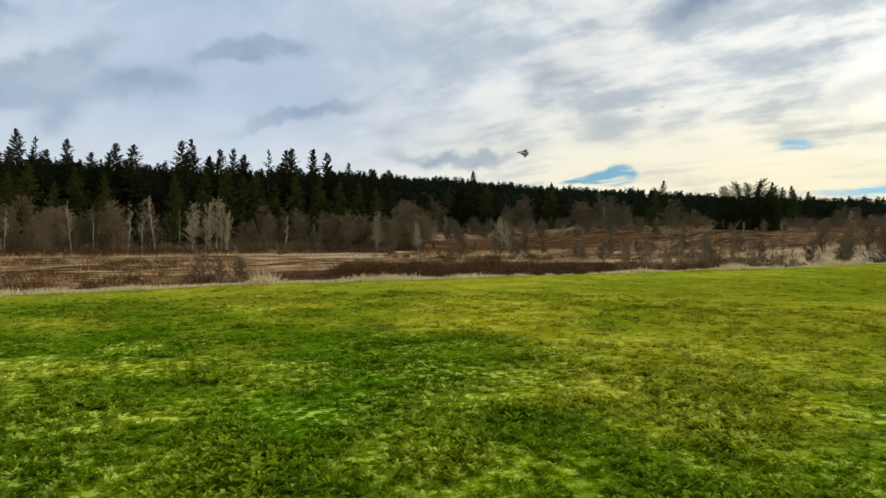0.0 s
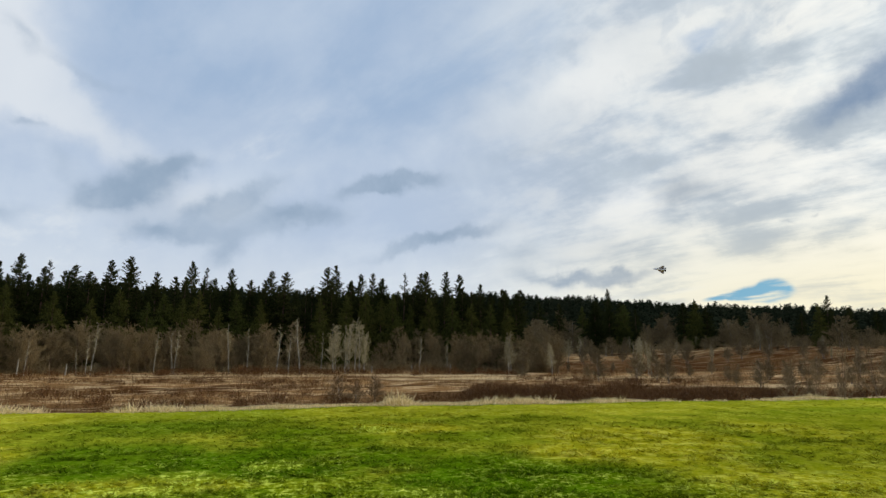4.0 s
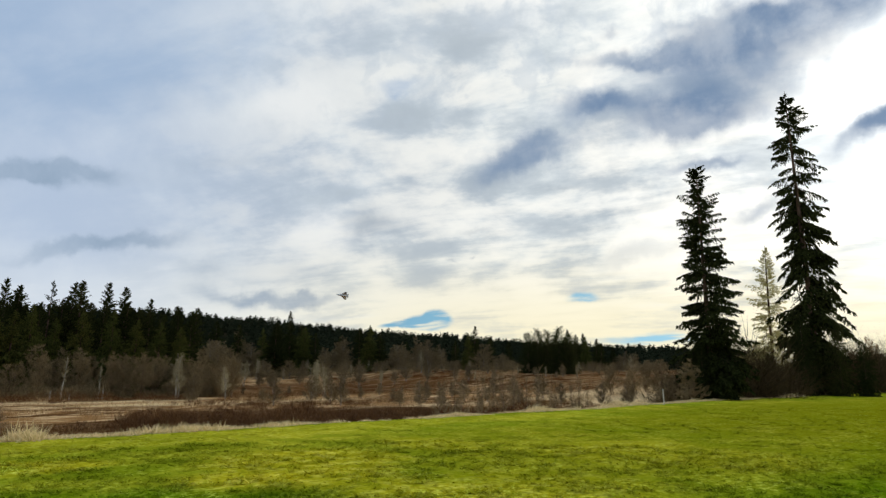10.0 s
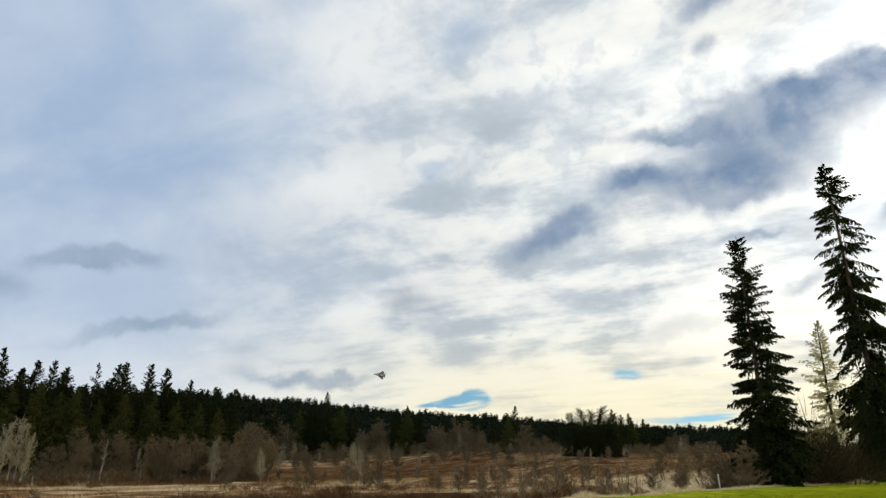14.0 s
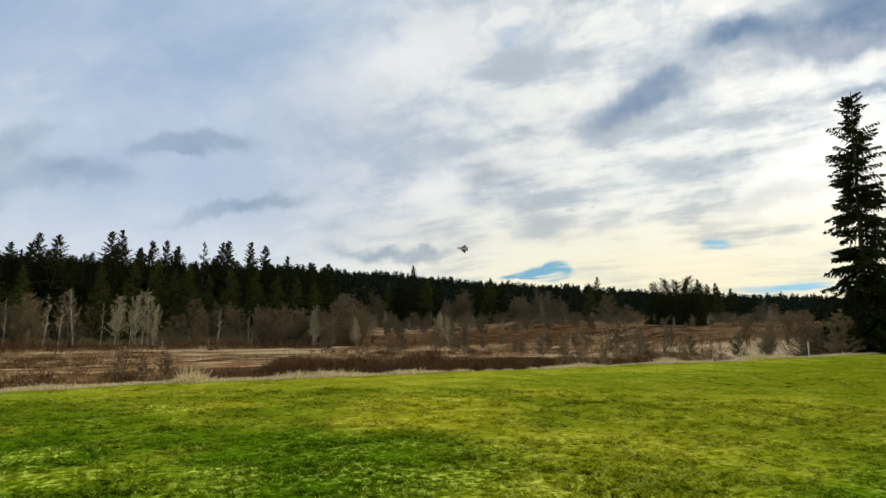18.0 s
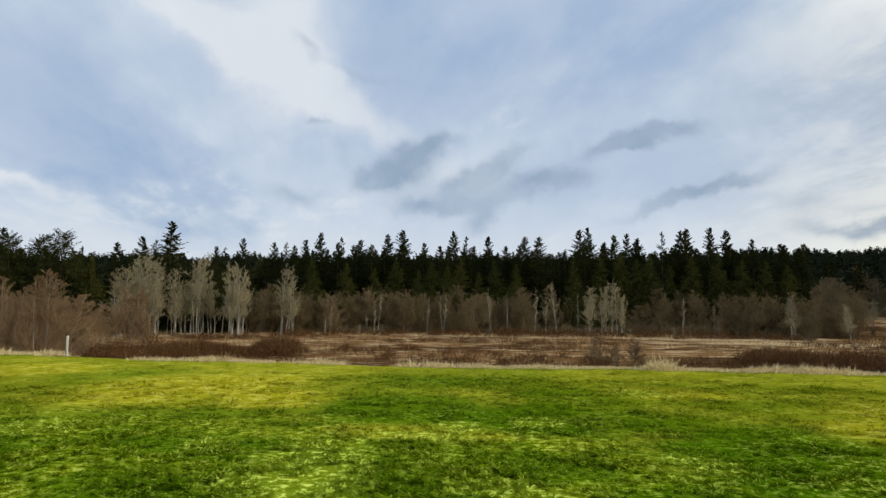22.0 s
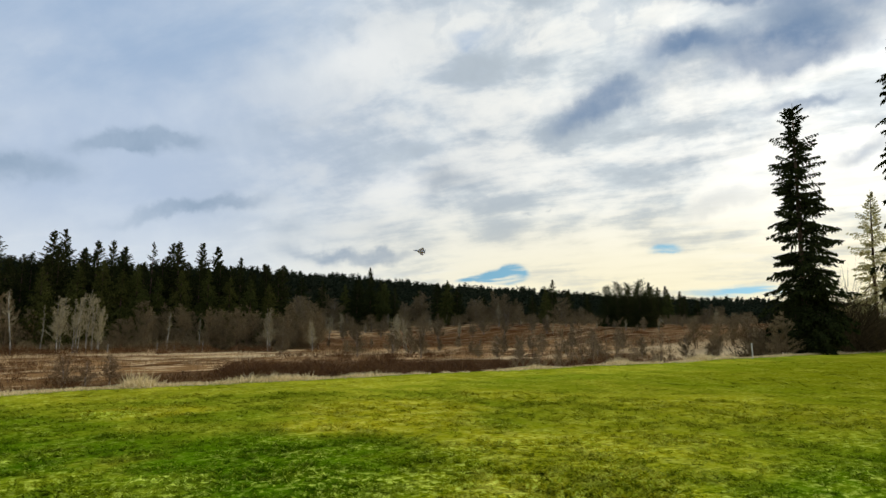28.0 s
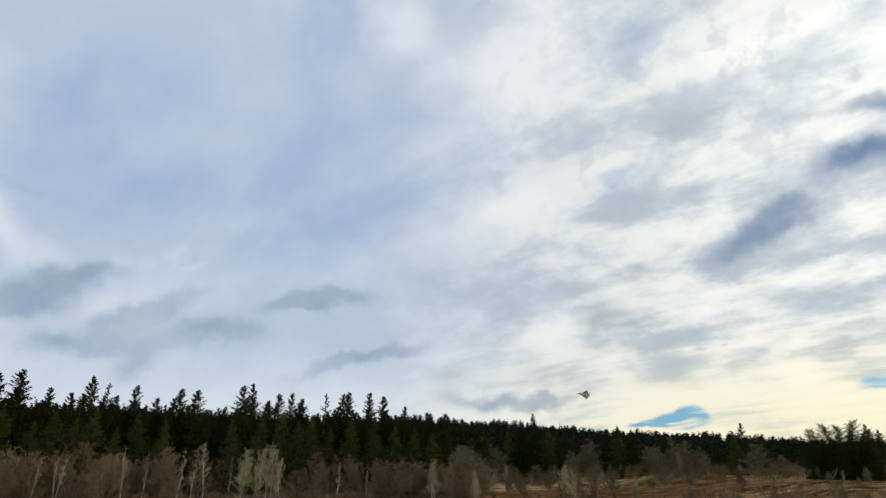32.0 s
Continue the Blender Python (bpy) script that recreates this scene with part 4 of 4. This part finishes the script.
tall_fir("tall_fir", 12, -73.5, 66, 23.15, "tallest dark fir, gappy and drooping, beside the lawn", reach=4.35, outline=RAGGED, boughs=320, twigs=13, tufts=7, bare=0.03, droop=0.65, hang=0.7, lift=0.35, gap=0.48, wave=9.0, tuft=0.0165)
tall_fir("pale_fir", 13, -70.4, 72, 10.8, "thin fir between two tall ones, coloured yellowish as if backlit", reach=3.4, outline=CONE, boughs=280, twigs=9, tufts=4, bare=0.05, droop=0.25, hang=0.3, lift=0.7, gap=0.36, tuft=0.018, needles=M_NEEDLE_BACKLIT)
tall_fir("small_fir", 14, -85.6, 105, 7.4, "small dark fir above the hedge", reach=3.9, outline=LANCE, boughs=240, twigs=10, tufts=5, bare=0.1, droop=0.2, hang=0.25, lift=0.7, gap=0.35, wave=5.0, tuft=0.028)
tall_fir("small_fir", 15, -89.8, 105, 9.6, "spreading dark fir above the hedge", reach=4.9, outline=LANCE, boughs=240, twigs=10, tufts=5, bare=0.14, droop=0.2, hang=0.25, lift=0.7, gap=0.35, wave=5.0, tuft=0.026)
tall_fir("small_fir", 16, -95.1, 105, 11.6, "thin dark fir above the hedge", reach=4.6, outline=CONE, boughs=150, twigs=9, tufts=4, bare=0.1, droop=0.25, hang=0.3, lift=0.7, gap=0.45, wave=8.0, tuft=0.02)
tall_fir("small_fir", 17, -92.9, 104, 9.4, "thin dark fir above the hedge", reach=3.6, outline=CONE, boughs=120, twigs=8, tufts=4, bare=0.1, droop=0.25, hang=0.3, lift=0.7, gap=0.45, wave=8.0, tuft=0.022)
tall_fir("lone_fir", 18, 66.6, 62, 16.1, "tall solitary fir with open tiers of drooping branches", reach=4.3, outline=TIERED, boughs=400, twigs=14, tufts=6, bare=0.0, droop=0.55, hang=0.75, lift=0.7, gap=0.30, wave=11.0, whorl=27, tuft=0.0165, fan=0.30)

plant("thin_fir", "fir_tree", 62.2, 78, 5.9, "half-bare fir among the red-brown thicket", "tree", "", 1.25)
# dark evergreens crowding the feet of the tall firs
UNDER = "dense dark evergreen crowding the foot of a tall fir"
for az, d, tip in ((-65.0, 48, 3.0), (-67.2, 49.5, 2.6), (-70.2, 62, 1.8), (-72.6, 62, 4.6), (-75.0, 63, 4.2), (-76.6, 64, 2.4), (64.6, 62, 3.2), (65.4, 60, 4.0), (67.4, 60, 4.4), (68.8, 61, 4.2), (70.2, 61, 2.6), (66.6, 59, 3.4), (-90.2, 102, 3.0), (-94.0, 102, 2.6), (-95.8, 102, 2.2)):
    plant("round_fir", "evergreen_bush", az, d, tip, UNDER, "tree", "undergrowth", 0.55 if tip > 3.8 else 0.75)
# gaunt firs and scrub beyond the far end of the lawn
for az, tip in ((79.8, 5.0), (78.6, 5.6), (77.3, 4.9), (76.5, 6.7), (75.2, 4.6), (72.5, 5.2), (69.6, 4.4), (74.0, 3.4), (80.6, 3.0)):
    plant("gaunt", "gaunt_fir", az, random.uniform(148, 165), tip, "gaunt sparse fir on the far side of the lawn", "tree", "gaunt firs", 0.8)
for k in range(26):
    plant("round_fir" if k % 3 else "brown_tree", "evergreen_bush" if k % 3 else "bare_tree", 67.5 + 16 * (k + random.random()) / 26, random.uniform(150, 172), random.uniform(1.4, 3.0),
          "dark low evergreen beyond the far field" if k % 3 else "greyish leafless tree beyond the far field", "tree", "far field trees", 0.9)
for k in range(14):
    plant("grey_tree" if k % 2 else "rust_tree", "bare_tree", 69.5 + 7 * (k + random.random()) / 14, random.uniform(118, 140), random.uniform(0.6, 2.0), "hazy leafless bush at the end of the far field", "tree", "far field trees", 1.7)
for k in range(34):
    plant("rust_tree", "bare_tree", -75.5 - 23 * (k + random.random()) / 34, random.uniform(125, 150), random.uniform(2.0, 3.6), "thin leafless tree behind the hedge", "tree", "bare row behind the hedge", 0.6)
for k in range(34):
    plant("far_bare", "marsh_bush", -19 - 42 * (k + random.random()) / 34, random.uniform(80, 140), random.uniform(-1.3, 0.1), "leafless brown bush in the marsh", "shrub", "marsh bushes", 1.1)
for az in (-2.8, -4.6, -6.2):
    plant("rust_tree", "marsh_bush", az, 52, -2.6 + random.uniform(-0.3, 0.2), "fuzzy light brown bush near the lawn", "shrub", "marsh bushes", 1.5)

# ---- far woods ----
def far_cone(n, az_lo, az_hi, d_lo, d_hi, tall_lo, tall_hi, tiers=28, fine=0.13):
    """Distant firs, each of three ragged tiers."""
    pieces = []
    az, d = rng.uniform(az_lo, az_hi, n), d_lo + (d_hi - d_lo) * rng.uniform(0, 1, n)
    x, y = -np.sin(np.radians(az)) * d, np.cos(np.radians(az)) * d
    z, tall = land(x, y), rng.uniform(tall_lo, tall_hi, n) * (0.65 + 0.7 * lattice(az * 0.45, d * 0.03, 19))
    for k in range(tiers):
        h = k / tiers * 0.93
        a = rng.uniform(0, 6.28, n)
        out = np.stack([np.cos(a), np.sin(a), rng.uniform(-0.5, -0.05, n)], -1)
        root = np.stack([x, y, z + tall * h + 0.06 * tall], -1)
        pieces.append(spikes(root, out, 0.46 * tall * (1 - h) ** 0.5 + 0.15, fine * tall * (1.15 - h)))
    pieces.append(spikes(np.stack([x, y, z], -1), np.tile([0, 0, 1.0], (n, 1)), tall * 1.02, 0.045 * tall, 3))
    return pieces


rng = np.random.default_rng(21)
wood = far_cone(3600, -14, 84, 185, 330, 2.4, 5.4) + far_cone(4600, -70, -14, 226, 368, 2.6, 5.8) + far_cone(60, -66, 84, 240, 330, 5.0, 7.0) + far_cone(420, -20, 60, 150, 200, 8, 12, 130, 0.045)
tagged(new("far_forest", mesh_of("far_forest", *joined(wood), M_FAR)), "dark fir forest covering the distant hill", "forest", kind="stuff")

# ---- marsh growth ----
def scatter(n, x_lo, x_hi, y_lo, y_hi):
    return rng.uniform(x_lo, x_hi, n), y_lo + (y_hi - y_lo) * rng.uniform(0, 1, n) ** 1.4


def shrub_patch(x, y, tall, stalks=46, wide=0.75, fine=0.016, wild=0.7):
    """Rounded bushes of thin stalks, tallest in the middle of each."""
    n = len(x)
    z = land(x, y)
    r = np.repeat(np.stack([x, y, z], -1), stalks, 0)
    a, u = rng.uniform(0, 6.28, n * stalks), rng.uniform(0, 1, n * stalks) ** 0.6
    o = u * wide * np.repeat(tall, stalks)
    dome = np.repeat(tall, stalks) * np.sqrt(1.05 - u**2)
    lift = rng.uniform(0, 0.7, n * stalks)
    r += np.stack([np.cos(a) * o * 0.9, np.sin(a) * o * 0.9, dome * lift], -1)
    way = np.stack([np.cos(a) * 0.5, np.sin(a) * 0.5, np.ones_like(a)], -1) + rng.normal(size=(len(a), 3)) * wild
    return spikes(r, way, dome * (1 - lift) * rng.uniform(0.5, 1.1, n * stalks) + 0.08, fine)


x, y = scatter(2600, -75, 95, 30, 100)
keep = lattice(x * 0.055, y * 0.16, 31) + 0.25 * lattice(x * 0.3, y * 0.5, 35) > 0.74
x, y = x[keep], y[keep]
rng = np.random.default_rng(77)
belt_az = np.radians(np.concatenate([rng.uniform(-56, -15, 420), rng.uniform(25, 37, 150), rng.uniform(-20, 26, 130)]))
belt_d = np.concatenate([rng.uniform(48, 64, 420), rng.uniform(57, 72, 150), rng.uniform(102, 108, 130)])
bx, by = -np.sin(belt_az) * belt_d, np.cos(belt_az) * belt_d
keep = lattice(bx * 0.17, by * 0.3, 61) > 0.30
bx, by = bx[keep], by[keep]
red = [shrub_patch(x, y, rng.uniform(0.5, 1.2, len(x)), 90, 1.0), shrub_patch(bx, by, (0.8 + 1.4 * lattice(bx * 0.3, by * 0.3, 62)) * rng.uniform(0.7, 1.2, len(bx)), 170, 0.9)]
tagged(new("marsh_shrubs", mesh_of("marsh_shrubs", *joined(red), M_RED)), "low red-brown leafless shrubs in the marsh", "shrubs", kind="stuff")
x, y = scatter(120000, -120, 130, 22, 125)
keep = lattice(x * 0.09, y * 0.22, 33) > 0.35
x, y = x[keep], y[keep]
n = len(x)
way = np.stack([rng.normal(size=n) * 0.4, rng.normal(size=n) * 0.4, np.ones(n)], -1)
tagged(new("marsh_grass", mesh_of("marsh_grass", *spikes(np.stack([x, y, land(x, y) - 0.03], -1), way, rng.uniform(0.3, 0.8, n), 0.03), M_SEDGE)),
       "matted tan winter sedge across the marsh", "grass", kind="stuff")

# long straw along the edge of the lawn
clump = rng.uniform(-26, 95, 3600)
clump = clump[lattice(clump * 0.35, clump * 0, 14) > rng.uniform(0.1, 0.6, len(clump))]
cy = edge_of(clump) + rng.uniform(0.0, 1.3, len(clump))
ct = 0.08 + 0.42 * lattice(clump * 1.1, cy * 0.5, 12) ** 3.0 * rng.uniform(0.5, 1.3, len(clump))
r = np.repeat(np.stack([clump, cy, land(clump, cy) - 0.02], -1), 34, 0)
r[:, :2] += rng.normal(size=(len(r), 2)) * 0.13
way = np.stack([rng.normal(size=len(r)) * 0.8, rng.normal(size=len(r)) * 0.8, np.ones(len(r))], -1)
tagged(new("edge_straw", mesh_of("edge_straw", *spikes(r, way, np.repeat(ct, 34) * rng.uniform(0.5, 1.1, len(r)) + 0.05, 0.016), M_STRAW)),
       "tufts of long dry straw bordering the lawn", "grass", kind="stuff")

# ---- hedges ----
M_HEDGE = surface("dark_hedge", lambda n: n.mix(island(n), (0.025, 0.018, 0.008), (0.11, 0.075, 0.038)), 0.95)


def hedge(name, ax, ay, bx_, by_, tall, deep, n, material, label, rough=0.65):
    u = rng.uniform(0, 1, n)
    x, y = ax + (bx_ - ax) * u, ay + (by_ - ay) * u
    y = y + rng.uniform(-deep, deep, n)
    t = tall * (1 - rough + 1.4 * rough * lattice(x * 0.25, y * 0.25, 3)) * rng.uniform(0.8, 1.1, n)
    tagged(new(name, mesh_of(name, *shrub_patch(x, y, t, 90, 0.6, 0.022), material)), label, "hedge", kind="stuff")


hedge("hedge", 46, 22.5, 175, 20, 7.2, 2.2, 1500, M_HEDGE, "dark tangled hedge under the tall firs")
hedge("hedge", -50, 20.6, -85, 20.6, 1.35, 0.8, 560, M_RED, "dark red-brown hedge at the lawn's end", 0.3)
hedge("hedge", -85, 20.6, -150, 20.6, 1.7, 0.8, 800, M_RED, "low dark hedge below the far field", 0.25)
hedge("hedge", 100, 15, 102, -16, 3.6, 1.0, 420, M_HEDGE, "dark hedge under the sparse firs", 0.4)

# brambles that fill the foot of the thickets
def brake(name, n, az_lo, az_hi, d_lo, d_hi, tall, material, label):
    a, d = np.radians(rng.uniform(az_lo, az_hi, n)), rng.uniform(d_lo, d_hi, n)
    x, y = -np.sin(a) * d, np.cos(a) * d
    t = tall * (0.5 + 0.8 * lattice(x * 0.3, y * 0.3, 8)) * rng.uniform(0.8, 1.2, n)
    tagged(new(name, mesh_of(name, *shrub_patch(x, y, t, 90, 0.45, 0.022), material)), label, "thicket", kind="stuff")


brake("thicket", 580, -23, 29, 115, 124, 2.4, M_TWIG["brown"], "dense brown brush at the foot of the forest")
brake("thicket", 300, 38, 64, 46, 66, 1.5, M_RED, "dense red-brown brush beside the lawn")
brake("thicket", 420, -62, -20, 186, 212, 3.4, M_TWIG["brown"], "grey-brown brush below the wooded hill")

# ---- posts ----
M_POST = surface("weathered_post", lambda n: n.mix(n.span(n.noise(n.vec("MULTIPLY", own(n), (30, 30, 3)), 1.0, 5), 0.4, 0.65), (0.55, 0.49, 0.40), (0.82, 0.77, 0.68)), 0.85)
M_CAP = surface("post_cap", lambda n: (0.75, 0.74, 0.70), 0.6)


def post(az, d, tall, label):
    x, y = spot(az, d)
    root = new("marker_post")
    root.location = (x, y, float(land(x, y)) - 0.02)
    root.rotation_euler = (radians(random.uniform(-2, 2)), radians(random.uniform(-2, 2)), random.uniform(0, 3))
    bm = bmesh.new()
    bmesh.ops.create_cube(bm, size=1, matrix=Matrix.LocRotScale((0, 0, tall / 2), None, (0.065, 0.065, tall)))
    bmesh.ops.bevel(bm, geom=bm.edges[:], offset=0.008, segments=2, affect="EDGES")
    part("shaft", bm, M_POST, root)
    bm = bmesh.new()
    bmesh.ops.create_cone(bm, cap_ends=True, segments=4, radius1=0.055, radius2=0.02, depth=0.035, matrix=pose(0, 0, tall + 0.016, 0, 0, 45))
    part("cap", bm, M_CAP, root, "pale bevelled cap")
    return tagged(root, label, "post", "marker posts")


post(43.0, 25.5, 0.72, "pale wooden marker post at the lawn's edge")
post(-61.7, 38.2, 0.85, "weathered wooden marker post at the lawn's edge")

post(74.4, 60, 0.6, "small pale marker post before the far hedge")

# ---- a bare pole and pale boulders beyond the far field ----
px, py = spot(70.45, 150)
pole = tagged(new("bare_pole"), "thin weathered grey pole above the far trees", "pole")
pole.location = (px, py, float(land(px, py)) - 0.3)
v, t = tube([(0, 0, 0), (0.02, 0, 6), (0.0, 0.02, 11), (0.03, 0, 15.4)], [0.10, 0.09, 0.07, 0.05], 8)
part_of("shaft", mesh_of("shaft", v, t, M_FIR_BARK), pole)
bm = bmesh.new()
bmesh.ops.create_cube(bm, size=1, matrix=Matrix.LocRotScale((0.35, 0, 15.1), Euler((0, 0.2, 0.4)), (0.9, 0.1, 0.1)))
bmesh.ops.bevel(bm, geom=bm.edges[:], offset=0.015, segments=1, affect="EDGES")
part("arm", bm, M_POST, pole)
M_ROCK = surface("pale_boulder", lambda n: n.mix(n.noise(own(n), 2.5, 5), (0.26, 0.24, 0.21), (0.48, 0.45, 0.40)), 0.9, (0.6, 0.08, lambda n: n.noise(own(n), 4.0, 5)))
for az, d, wide in ((77.3, 140, 0.9), (76.0, 138, 0.7), (75.6, 139, 0.5)):
    x, y = spot(az, d)
    bm = bmesh.new()
    bmesh.ops.create_icosphere(bm, subdivisions=3, radius=1)
    for q in bm.verts:
        k = 0.75 + 0.5 * float(lattice(np.array(q.co.x * 1.7 + wide * 9), np.array(q.co.y * 1.7 + q.co.z * 2.3), 77))
        q.co = Vector((q.co.x * wide * k, q.co.y * wide * 0.7 * k, q.co.z * wide * 0.62 * k))
    for f in bm.faces:
        f.smooth = True
    rock = part("boulder", bm, M_ROCK, None)
    rock.location = (x, y, float(land(x, y)) + 0.12 * wide)
    tagged(rock, "pale rounded boulder on the far field", "boulder", "boulders")

# ---- bench under the tall firs ----
M_BENCH = surface("old_bench_wood", lambda n: n.mix(n.noise(n.vec("MULTIPLY", own(n), (3, 30, 30)), 1.0, 5), (0.02, 0.017, 0.013), (0.07, 0.055, 0.042)), 0.85)
bx0, by0 = 86.5, 17.6
bench = tagged(new("bench"), "low dark weathered wooden bench by the hedge", "bench")
bench.matrix_world = pose(bx0, by0, float(land(bx0, by0)) - 0.01, 0, 0, -78)
for name, where, size in (("seat", (0, -0.11, 0.56), (2.7, 0.2, 0.09)), ("seat", (0, 0.12, 0.56), (2.7, 0.2, 0.09)), ("leg", (-1.15, 0, 0.257), (0.24, 0.36, 0.514)), ("leg", (1.15, 0, 0.257), (0.24, 0.36, 0.514))):
    bm = bmesh.new()
    bmesh.ops.create_cube(bm, size=1, matrix=Matrix.LocRotScale(where, None, size))
    bmesh.ops.bevel(bm, geom=bm.edges[:], offset=0.012, segments=2, affect="EDGES")
    part(name, bm, M_BENCH, bench)

# ---- trailer parked beyond the far field ----
M_TRAILER = surface("trailer_white", lambda n: n.mix(n.noise(own(n), 1.2, 4), (0.6, 0.6, 0.6), (0.78, 0.78, 0.77)), 0.5)
M_TYRE = surface("trailer_tyre", lambda n: (0.03, 0.03, 0.03), 0.85)
tx, ty = spot(81.2, 158)
trailer = tagged(new("trailer"), "white box trailer parked beyond the far field", "trailer")
trailer.matrix_world = pose(tx, ty, float(land(tx, ty)), 0, 0, 70)
bm = bmesh.new()
bmesh.ops.create_cube(bm, size=1, matrix=Matrix.LocRotScale((0, 0, 1.55), None, (5.0, 2.2, 2.0)))
bmesh.ops.bevel(bm, geom=bm.edges[:], offset=0.08, segments=2, affect="EDGES")
part("box", bm, M_TRAILER, trailer)
for sx in (-0.6, 0.6):
    for sy in (-1.05, 1.05):
        bm = bmesh.new()
        bmesh.ops.create_cone(bm, cap_ends=True, segments=16, radius1=0.36, radius2=0.36, depth=0.22, matrix=pose(sx, sy, 0.36, 90))
        part("wheel", bm, M_TYRE, trailer, "black rubber wheel")

# ---- model jet in flight ----
M_WHITE = surface("white_foam", lambda n: n.mix(n.noise(own(n), 9.0, 4), (0.62, 0.63, 0.64), (0.8, 0.8, 0.79)), 0.5)
M_DARK = surface("dark_trim", lambda n: n.mix(n.noise(own(n), 14.0, 3), (0.03, 0.03, 0.035), (0.07, 0.07, 0.075)), 0.5)
M_CANOPY = surface("smoked_canopy", lambda n: (0.10, 0.11, 0.13), 0.12)


def slab(bm, corners, thick):
    lo = [bm.verts.new((x, y, z - thick / 2)) for x, y, z in corners]
    hi = [bm.verts.new((x, y, z + thick / 2)) for x, y, z in corners]
    bm.faces.new(lo[::-1]), bm.faces.new(hi)
    for k in range(len(lo)):
        m = (k + 1) % len(lo)
        bm.faces.new((lo[k], lo[m], hi[m], hi[k]))


def model_jet(m):
    root = new("model_jet")
    root.matrix_world = m @ Matrix.Scale(1.25, 4)
    rings = [(-0.52, 0.085), (-0.40, 0.10), (-0.1, 0.105), (0.2, 0.085), (0.42, 0.05), (0.56, 0.008)]
    bm = bmesh.new()
    loops = [[bm.verts.new((r * math.cos(k * math.pi / 8), y, r * math.sin(k * math.pi / 8))) for k in range(16)] for y, r in rings]
    for a, b in zip(loops, loops[1:]):
        for k in range(16):
            bm.faces.new((a[k], a[(k + 1) % 16], b[(k + 1) % 16], b[k])).smooth = True
    bm.faces.new(loops[-1])
    fuselage = part("fuselage", bm, M_WHITE, root)
    bm = bmesh.new()
    bmesh.ops.create_cone(bm, cap_ends=True, segments=16, radius1=0.092, radius2=0.072, depth=0.06, matrix=pose(0, -0.53, 0, 90))
    part("exhaust_nozzle", bm, M_DARK, root, "dark round exhaust nozzle")
    bm = bmesh.new()
    bmesh.ops.create_uvsphere(bm, u_segments=14, v_segments=8, radius=1, matrix=Matrix.LocRotScale((0, 0.18, 0.075), None, (0.045, 0.16, 0.055)))
    part("canopy", bm, M_CANOPY, root, "smoked canopy")
    for side in (1, -1):
        bm = bmesh.new()
        slab(bm, [(side * 0.07, 0.18, 0), (side * 0.50, -0.26, 0), (side * 0.50, -0.36, 0), (side * 0.07, -0.36, 0)][::side], 0.022)
        wing = part("wing", bm, M_WHITE, root)
        bm = bmesh.new()
        slab(bm, [(side * 0.12, -0.365, 0), (side * 0.46, -0.365, 0), (side * 0.46, -0.41, 0), (side * 0.12, -0.41, 0)][::-side], 0.014)
        part("aileron", bm, M_DARK, wing, "dark aileron")
        bm = bmesh.new()
        slab(bm, [(side * 0.06, -0.38, 0.01), (side * 0.24, -0.50, 0.01), (side * 0.24, -0.56, 0.01), (side * 0.06, -0.55, 0.01)][::side], 0.014)
        part("tailplane", bm, M_WHITE, root)
    bm = bmesh.new()
    slab(bm, [(0.07, -0.22, 0), (0.30, -0.48, 0), (0.30, -0.56, 0), (0.09, -0.53, 0)], 0.018)
    bmesh.ops.rotate(bm, verts=bm.verts, matrix=Matrix.Rotation(radians(-90), 3, "Y"))
    part("fin", bm, M_WHITE, root, "upright white tail fin")
    return tagged(root, "white foam model jet banking in flight above the marsh", "model aircraft")


model_jet(pose(37.1, 58.4, 10.3, 10, 38, 62))

# ---- grass of the lawn ----
rng = np.random.default_rng(5)


def tufts(x, y, d, leaves, tall, wide):
    """Low tufts: leaves that fan out from one root."""
    keep = (y < edge_of(x) + 0.3) & (0.6 * lattice(x * 2.1, y * 2.1, 41) + 0.4 * lattice(x * 6, y * 6, 42) > rng.uniform(0.2, 0.75, len(x)))
    x, y, d = x[keep], y[keep], d[keep]
    n = len(x)
    big = (0.6 + 0.8 * lattice(x * 1.7, y * 1.7, 43)) * rng.uniform(0.6, 1.3, n) * (1 + d / 40)
    root = np.stack([x, y, land(x, y) - 0.005], -1)
    a = rng.uniform(0, 6.28, (n, leaves))
    flat = np.stack([np.cos(a), np.sin(a), 0 * a], -1)
    side = np.stack([-np.sin(a), np.cos(a), 0 * a], -1)
    reach = wide * big[:, None] * rng.uniform(0.5, 1.2, a.shape)
    rise = tall * big[:, None] * rng.uniform(0.3, 1.2, a.shape)
    end = root[:, None] + flat * reach[..., None] + np.array([0, 0, 1.0]) * rise[..., None]
    half = side * (reach * 0.14)[..., None]
    v = np.concatenate([root[:, None], end - half, end + half + [0, 0, 0.004]], 1)
    k = np.arange(leaves)
    t = (np.arange(n) * (1 + 2 * leaves))[:, None, None] + np.stack([0 * k, 1 + k, 1 + leaves + k], -1)[None]
    return v.reshape(-1, 3), t.reshape(-1, 3)


def fan(n, d_lo, d_hi):
    d = d_lo * (d_hi / d_lo) ** rng.uniform(0, 1, n)
    a = np.radians(rng.uniform(-108, 100, n))
    return -np.sin(a) * d, np.cos(a) * d, d


lawn = joined([tufts(*fan(70000, 3.2, 16), 9, 0.028, 0.066), tufts(*fan(52000, 13, 40), 6, 0.012, 0.075)])
tagged(new("lawn_grass", mesh_of("lawn_grass", *lawn, M_BLADE)), "short tufted lawn grass, green with yellow patches", "grass", kind="stuff")
